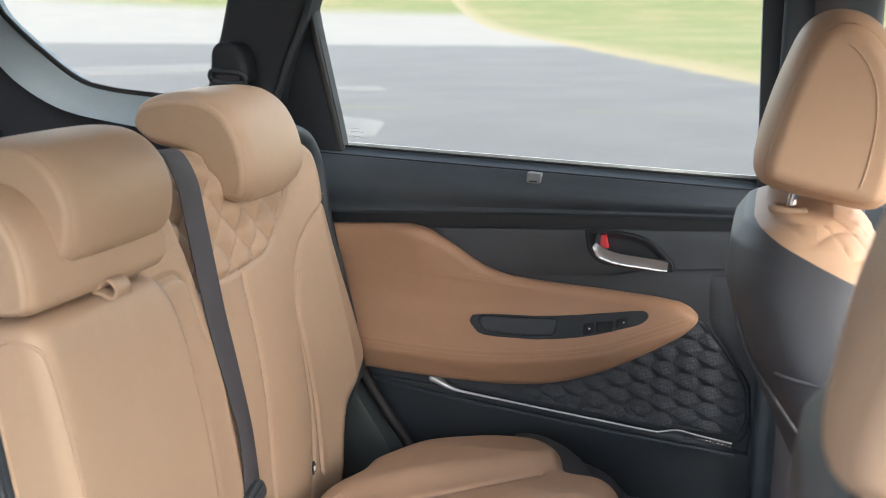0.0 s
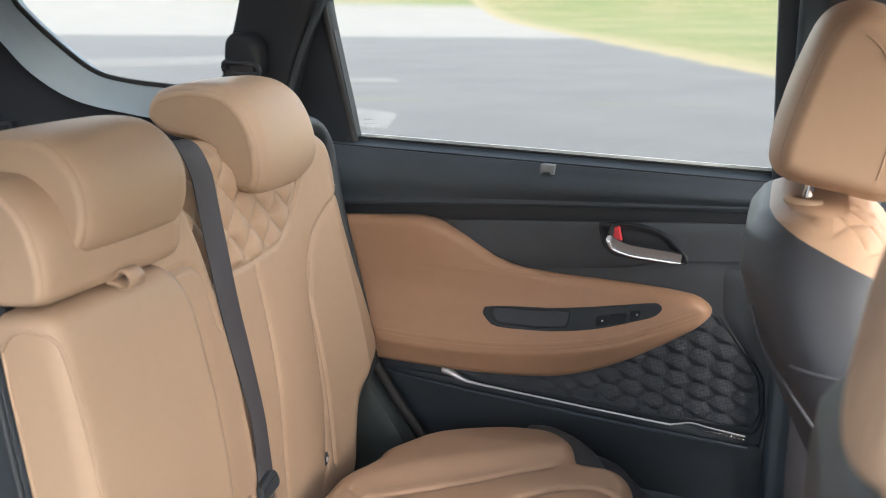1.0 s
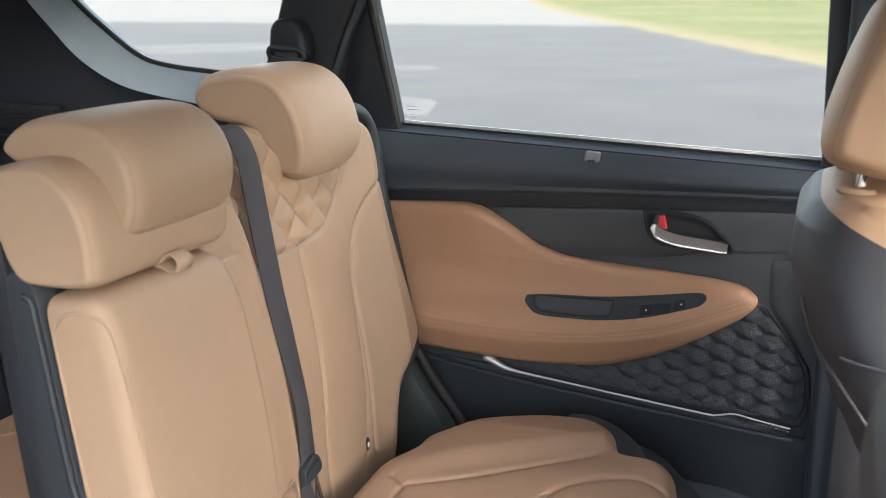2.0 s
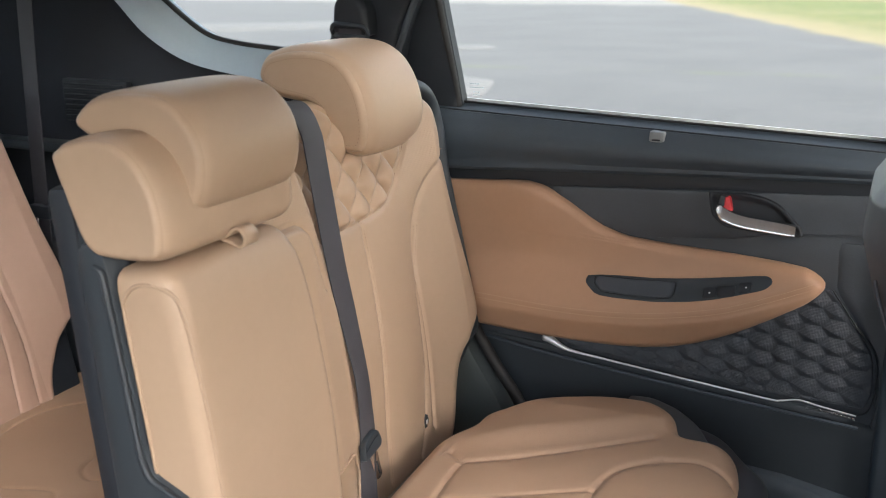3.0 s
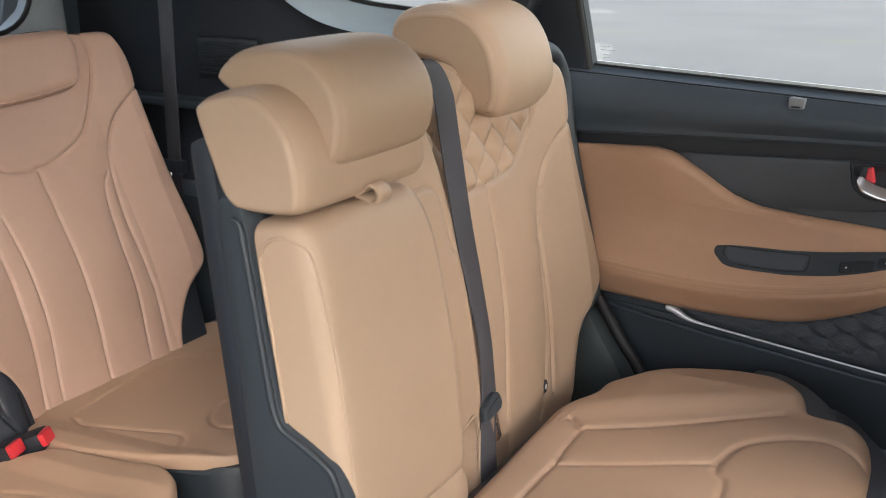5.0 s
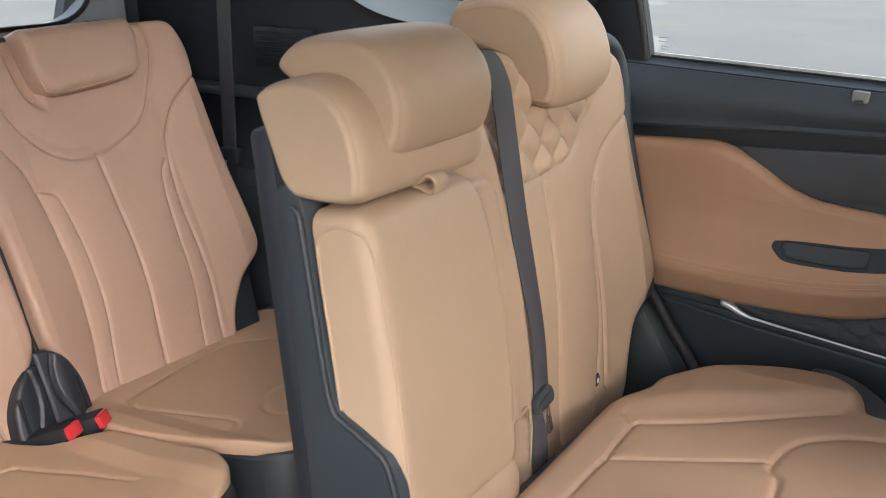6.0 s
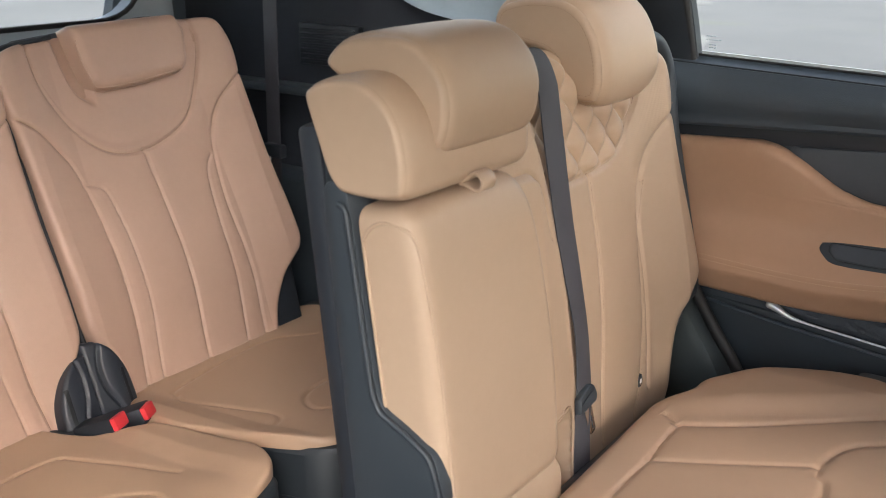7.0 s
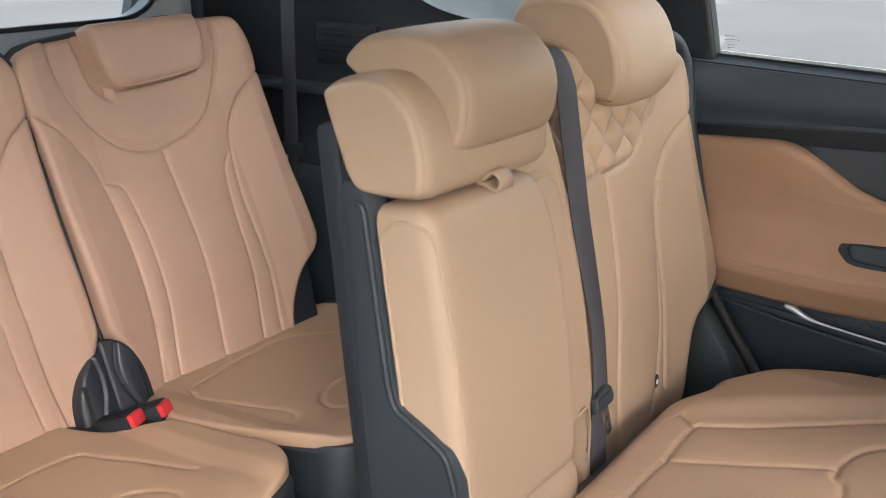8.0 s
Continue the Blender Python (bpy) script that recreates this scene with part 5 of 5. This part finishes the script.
        c2 = spline([(0.158, -1.380), (0.140, -1.320), (0.121, -1.265), (0.098, -1.170)], 6)
    else:
        c1 = spline([(0.092, -1.412), (0.105, -1.434), (0.176, -1.450), (0.288, -1.468), (0.382, -1.465), (0.45, -1.40)], 6)
        c2 = spline([(0.092, -1.412), (0.083, -1.381), (0.105, -1.276), (0.120, -1.203), (0.110, -1.172), (0.088, -1.159)], 6)
    c3 = spline([(0.388, -1.114), (0.341, -1.176), (0.280, -1.213), (0.214, -1.206), (0.178, -1.176), (0.164, -1.136), (0.187, -1.093), (0.214, -1.042)], 6)
    cme, chf = pad("cushion", oc, cu, 0.010, 0.009, du=0.0036, puff=0.0015, seams=[(c1, 0.0022, 0.0034), (c2, 0.0018, 0.0034), (c3, 0.0030, 0.0036)],
                 crown=lambda p, q: 0.008 * np.clip((0.08 - p) / 0.04, 0, 1) * np.clip((q + 1.5) / 0.1, 0, 1) + 0.010 * np.exp(-((q + 1.08) / 0.07) ** 2))
    cush = part("cushion", cme, LEATHER_WARM, s, "tan leather cushion with sewn panels")
    for line in (c1, c2, c3):
        part("seam_welt", tube("seam_welt", np.array(cu(line[:, 0], line[:, 1], chf(line) - 0.0006)).T, 0.0008, 6), THREAD_SHADE, cush)
    ob_ = rounded([(0.090, -1.514), (0.636, -1.584), (0.536, -1.130), (0.421, -0.974), (0.132 if notch else 0.160, -0.980), (0.022 if notch else 0.062, -1.025), (0.0 if notch else 0.040, -1.106), (0.006, -1.315), (0.030, -1.36)], 0.04, 6)
    part("cushion_base", pad("cushion_base", ob_, lambda p, q, h: cu(p, q, h - 0.006), 0.145, 0.010, du=0.012)[0], SKIRT, s, "charcoal leather cushion skirt")
    lp = np.array([(0.006, -1.315), (0.0 if notch else 0.040, -1.106), (0.022 if notch else 0.062, -1.028), (0.150, -0.981), (0.277, -0.979)])
    lp = spline(lp, 8)
    part("piping", tube("piping", np.array(cu(lp[:, 0], lp[:, 1], np.full(len(lp), -0.094))).T, 0.0025), SKIRT, s)
    for px, qx in ((0.15, -1.45), (0.5, -1.45), (0.2, -1.2), (0.5, -1.2)):
        y = float(my(px))
        part("leg", box("leg", (qx - 0.025, y - 0.02, 0.325), (qx + 0.025, y + 0.02, 0.40), 0.004), BLACK, s)
    # outer hinge cover and the rounded inner one
    ho = rounded([(0.430, 0.492), (0.518, 0.492), (0.538, 0.640), (0.503, 0.650), (0.468, 0.620), (0.442, 0.561)], 0.02)
    part("hinge_cover", pad("hinge_cover", ho, lambda p, q, h: fm(p, q, h - 0.005), 0.03, 0.014, du=0.005)[0], BLACK, s, "black hinge cover")
    def hm_(p, q, h):
        x, y, z = fm0(p, q, h)
        return x, H + sign * (y - H), z

    low = 0.0 if sign > 0 else -0.018
    hi = np.array((0, low)) + rounded([(-0.026, 0.470), (0.046, 0.470), (0.052, 0.530), (0.048, 0.580), (0.028, 0.618), (0.000, 0.640), (-0.026, 0.642)], [0.005, 0.02, 0.03, 0.03, 0.03, 0.02, 0.005], 6)
    groove = spline([(0.006, 0.640), (-0.006, 0.600), (-0.004, 0.560), (0.012, 0.52), (0.020, 0.47)], 8)
    hme, hh_ = pad("hinge_cover", hi, lambda p, q, h: hm_(p, q, h + 0.025), 0.05, 0.008, du=0.002, seams=[(groove, 0.006, 0.0035)],
                   crown=lambda p, q: 0.010 * np.exp(-((p - 0.020) / 0.03) ** 2) + 0.004)
    ic = part("hinge_cover", hme, HINGE, s, "charcoal rounded hinge cover with a slot")
    so = rounded([(0.030, 0.522), (0.037, 0.522), (0.036, 0.582), (0.029, 0.582)], 0.0015, 3)
    # Dark sheet laid on the cover, painting the shade inside an opening.
    part("slot", pad("slot", so, lambda p, q, h: hm_(p, q, h + 0.0256 + hh_(np.stack([p, q], 1))), 0.004, 0.0004, du=0.002)[0], CARPET, ic)
    return s


third_row_seat(1, "tan leather third row seat with built-in head pad")
third_row_seat(-1, "tan leather third row seat beside the open doorway", 0.003, True)


def buckle(y, x, z, turn):
    b = thing("belt_buckle", "black belt buckle with a red release button", "belt buckle", (x, y, z), group="third row buckles")
    rot = Matrix.Rotation(radians(turn), 4, "Z") @ Matrix.Rotation(radians(-22), 4, "Y")
    part("housing", box("housing", (x - 0.060, y - 0.020, z - 0.016), (x + 0.020, y + 0.020, z + 0.016), 0.005, 2, rot), BLACK, b)
    c = Vector((x - 0.0135, y, z))
    off = rot @ Vector((0.036, 0, 0.002))
    q = c + off
    part("release_button", box("release_button", (q.x - 0.012, q.y - 0.0165, q.z - 0.010), (q.x + 0.006, q.y + 0.0165, q.z + 0.013), 0.003, 2, rot), RED, b, "red release button")


buckle(-0.020, -1.386, 0.540, 28)
buckle(-0.068, -1.396, 0.540, 20)


def build_third_belt():
    b = thing("seat_belt", "dark grey third row seat belt hanging from the pillar", "seat belt", (-1.65, 0.61, 0.55))
    part("webbing", ribbon("webbing", [(-1.655, 0.63, 1.48), (-1.658, 0.622, 1.25), (-1.662, 0.62, 1.05), (-1.664, 0.618, 0.87), (-1.66, 0.61, 0.66), (-1.65, 0.60, 0.56)], (0.93, -0.25, 0), 0.056), WEB, b)
    part("tongue_grip", box("tongue_grip", (-1.685, 0.600, 0.845), (-1.628, 0.622, 0.875), 0.005), BLACK, b)
    part("tongue", box("tongue", (-1.668, 0.600, 0.805), (-1.660, 0.606, 0.85), 0.002, 1), CHROME, b, "steel belt tongue")


build_third_belt()


# ---------------------------------------------------------------- front seats


def front_seat(dx, yc, dz, label, inboard, hx=0.0, hz=0.0, turn=0.0):
    """A front seat seen from behind: charcoal back and sides, tan quilted top and front, headrest on two posts."""
    s = thing("front_seat", label, "car seat", (dx + 0.1, yc, 0.33), group="front seats")
    zs = np.r_[np.linspace(0.50, 1.09, 40), np.linspace(1.10, 1.134, 14), [1.136]]
    rear = lambda z: np.interp(z, [0.5, 0.7, 0.8, 0.88, 0.95, 1.0, 1.06, 1.105, 1.126, 1.136], [0.15, 0.12, 0.085, 0.045, 0.010, -0.012, -0.030, -0.026, -0.012, 0.015])
    front = lambda z: np.interp(z, [0.5, 0.7, 0.9, 1.05, 1.10, 1.125, 1.136], [0.30, 0.26, 0.20, 0.165, 0.145, 0.12, 0.09])
    half = lambda z: np.interp(z, [0.5, 0.7, 0.85, 1.0, 1.07, 1.115, 1.136], [0.22, 0.25, 0.265, 0.25, 0.225, 0.195, 0.165])
    rings = []
    n = 72
    for z in zs:
        a, b_, w = rear(z), front(z), half(z)
        c, r = (a + b_) / 2, (b_ - a) / 2
        th = np.linspace(0, 2 * np.pi, n, endpoint=False)
        sx, sy = np.sign(np.cos(th)) * np.abs(np.cos(th)) ** 0.62, np.sign(np.sin(th)) * np.abs(np.sin(th)) ** 0.55
        x = c + r * sx - 0.035 * np.clip(np.abs(sy) - 0.55, 0, 1) * (sx < 0) * -1.0
        rings.append(np.stack([dx + x, yc + w * sy, np.full(n, z + dz)], 1))
    base = loft("backrest", rings, 50)
    cut_c, cut_n = Vector((dx + 0.051, yc, 1.108 + dz)), Vector((0.40, 0, 0.917)).normalized()
    for name, keep_top, mat, lab in (("backrest", False, DARKLEATHER, "charcoal leather back and sides"), ("top_panel", True, LEATHER_WARM, "tan quilted leather top and front")):
        bm = bmesh.new()
        bm.from_mesh(base)
        bmesh.ops.bisect_plane(bm, geom=bm.verts[:] + bm.edges[:] + bm.faces[:], plane_co=cut_c, plane_no=cut_n, clear_inner=keep_top, clear_outer=not keep_top)
        if keep_top:
            bmesh.ops.subdivide_edges(bm, edges=bm.edges[:], cuts=1, use_grid_fill=True)
            bm.normal_update()
            for v in bm.verts:
                u = ((v.co.x - dx) * 1.3 + (v.co.y - yc)) / 0.055
                w_ = ((v.co.x - dx) * 1.3 - (v.co.y - yc)) / 0.055
                k = max(abs(u % 1 - 0.5), abs(w_ % 1 - 0.5)) * 2
                v.co.z -= 0.0034 * k ** 6 * (v.co.z > 1.08 + dz) * min(1, max(0, (v.co - cut_c).dot(cut_n) / 0.02 - 0.3))
        holes = [e for e in bm.edges if e.is_boundary]
        bmesh.ops.holes_fill(bm, edges=holes, sides=0)
        bmesh.ops.recalc_face_normals(bm, faces=bm.faces)
        part(name, bm, mat, s, lab)
    # sewn lines on the side that looks into the cabin
    def side_at(x, z):
        a, b_ = rear(z), front(z)
        sx = min(0.999, abs((x - (a + b_) / 2) / ((b_ - a) / 2)))
        co = sx ** (1 / 0.62)
        return yc + inboard * half(z) * (1 - co * co) ** 0.275

    for line in ([(0.035, 0.985), (0.08, 0.980), (0.14, 0.975)], [(-0.010, 1.03), (0.005, 0.99), (0.035, 0.955), (0.075, 0.905), (0.11, 0.84)]):
        p3 = np.array([(dx + x, side_at(x, z), z + dz) for x, z in spline(line, 6)])
        part("seam", tube("seam", p3, 0.0022), DARKLEATHER, s)
    hp = [(0.020, 1.184), (0.003, 1.200), (0.014, 1.255), (0.032, 1.310), (0.050, 1.348), (0.076, 1.362), (0.106, 1.350), (0.130, 1.312), (0.142, 1.258), (0.138, 1.200), (0.122, 1.166), (0.070, 1.173)]
    hp = np.array([(x + dx + hx, z + dz + hz) for x, z in hp])
    hd = headrest("headrest", hp, yc - 0.145, yc + 0.145, s, "tan leather headrest on two steel posts", swell=0.012, crown=0.02, roll=1.4, cap=0.016, sewn=False, skin=LEATHER_WARM)
    line = spline([(0.076, 1.340), (0.090, 1.328), (0.102, 1.308), (0.109, 1.283), (0.110, 1.250), (0.106, 1.212), (0.100, 1.186)], 6) + (dx + hx + 0.004, dz + hz)
    deep = np.clip(seg_dist(line, spline(hp, 6, True), True) / 0.016, 0, 1)
    out = 0.145 + 0.016 * (0.96 - 1 + np.sqrt(1 - (1 - deep) ** 2))
    part("piping", tube("piping", np.stack([line[:, 0], yc + inboard * out, line[:, 1]], 1), 0.0011), LEATHER_WARM, hd)
    if turn:
        spin = Matrix.Translation((dx + hx, yc + 0.145, 0)) @ Matrix.Rotation(radians(turn), 4, "Z") @ Matrix.Translation((-dx - hx, -yc - 0.145, 0))
        spin = Matrix.Translation((-s.location.x, -yc, 0)) @ spin @ Matrix.Translation((s.location.x, yc, 0))
        for ob in [hd] + list(hd.children):
            ob.data.transform(spin)
    for y in (yc - 0.085, yc + 0.085):
        part("post", tube("post", [(dx + 0.035, y, 1.10 + dz), (dx + 0.050, y, 1.20 + dz)], 0.0065, 12), BRIGHT, hd, "polished steel post")
        a_ = np.linspace(0, 2 * np.pi, 20)
        part("collar", tube("collar", np.stack([dx + 0.038 + 0.018 * np.cos(a_), y + 0.013 * np.sin(a_), 1.138 + dz - 0.10 * (0.018 * np.cos(a_))], 1), 0.005, 8), LEATHER, s, "tan plastic post collar")
    part("cushion", box("cushion", (dx + 0.12, yc - 0.25, 0.50), (dx + 0.64, yc + 0.25, 0.66), 0.05, 4), LEATHER, s)
    part("seat_base", box("seat_base", (dx + 0.14, yc - 0.23, 0.325), (dx + 0.60, yc + 0.23, 0.52), 0.02), BLACK, s)
    return s


front_seat(-0.012, 0.385, 0.0, "tan and charcoal leather front seat with raised headrest", -1, 0.005, -0.006)
front_seat(0.057, -0.37, 0.0, "tan and charcoal leather front seat beside the doorway", 1, 0.016, -0.022, -7.0)
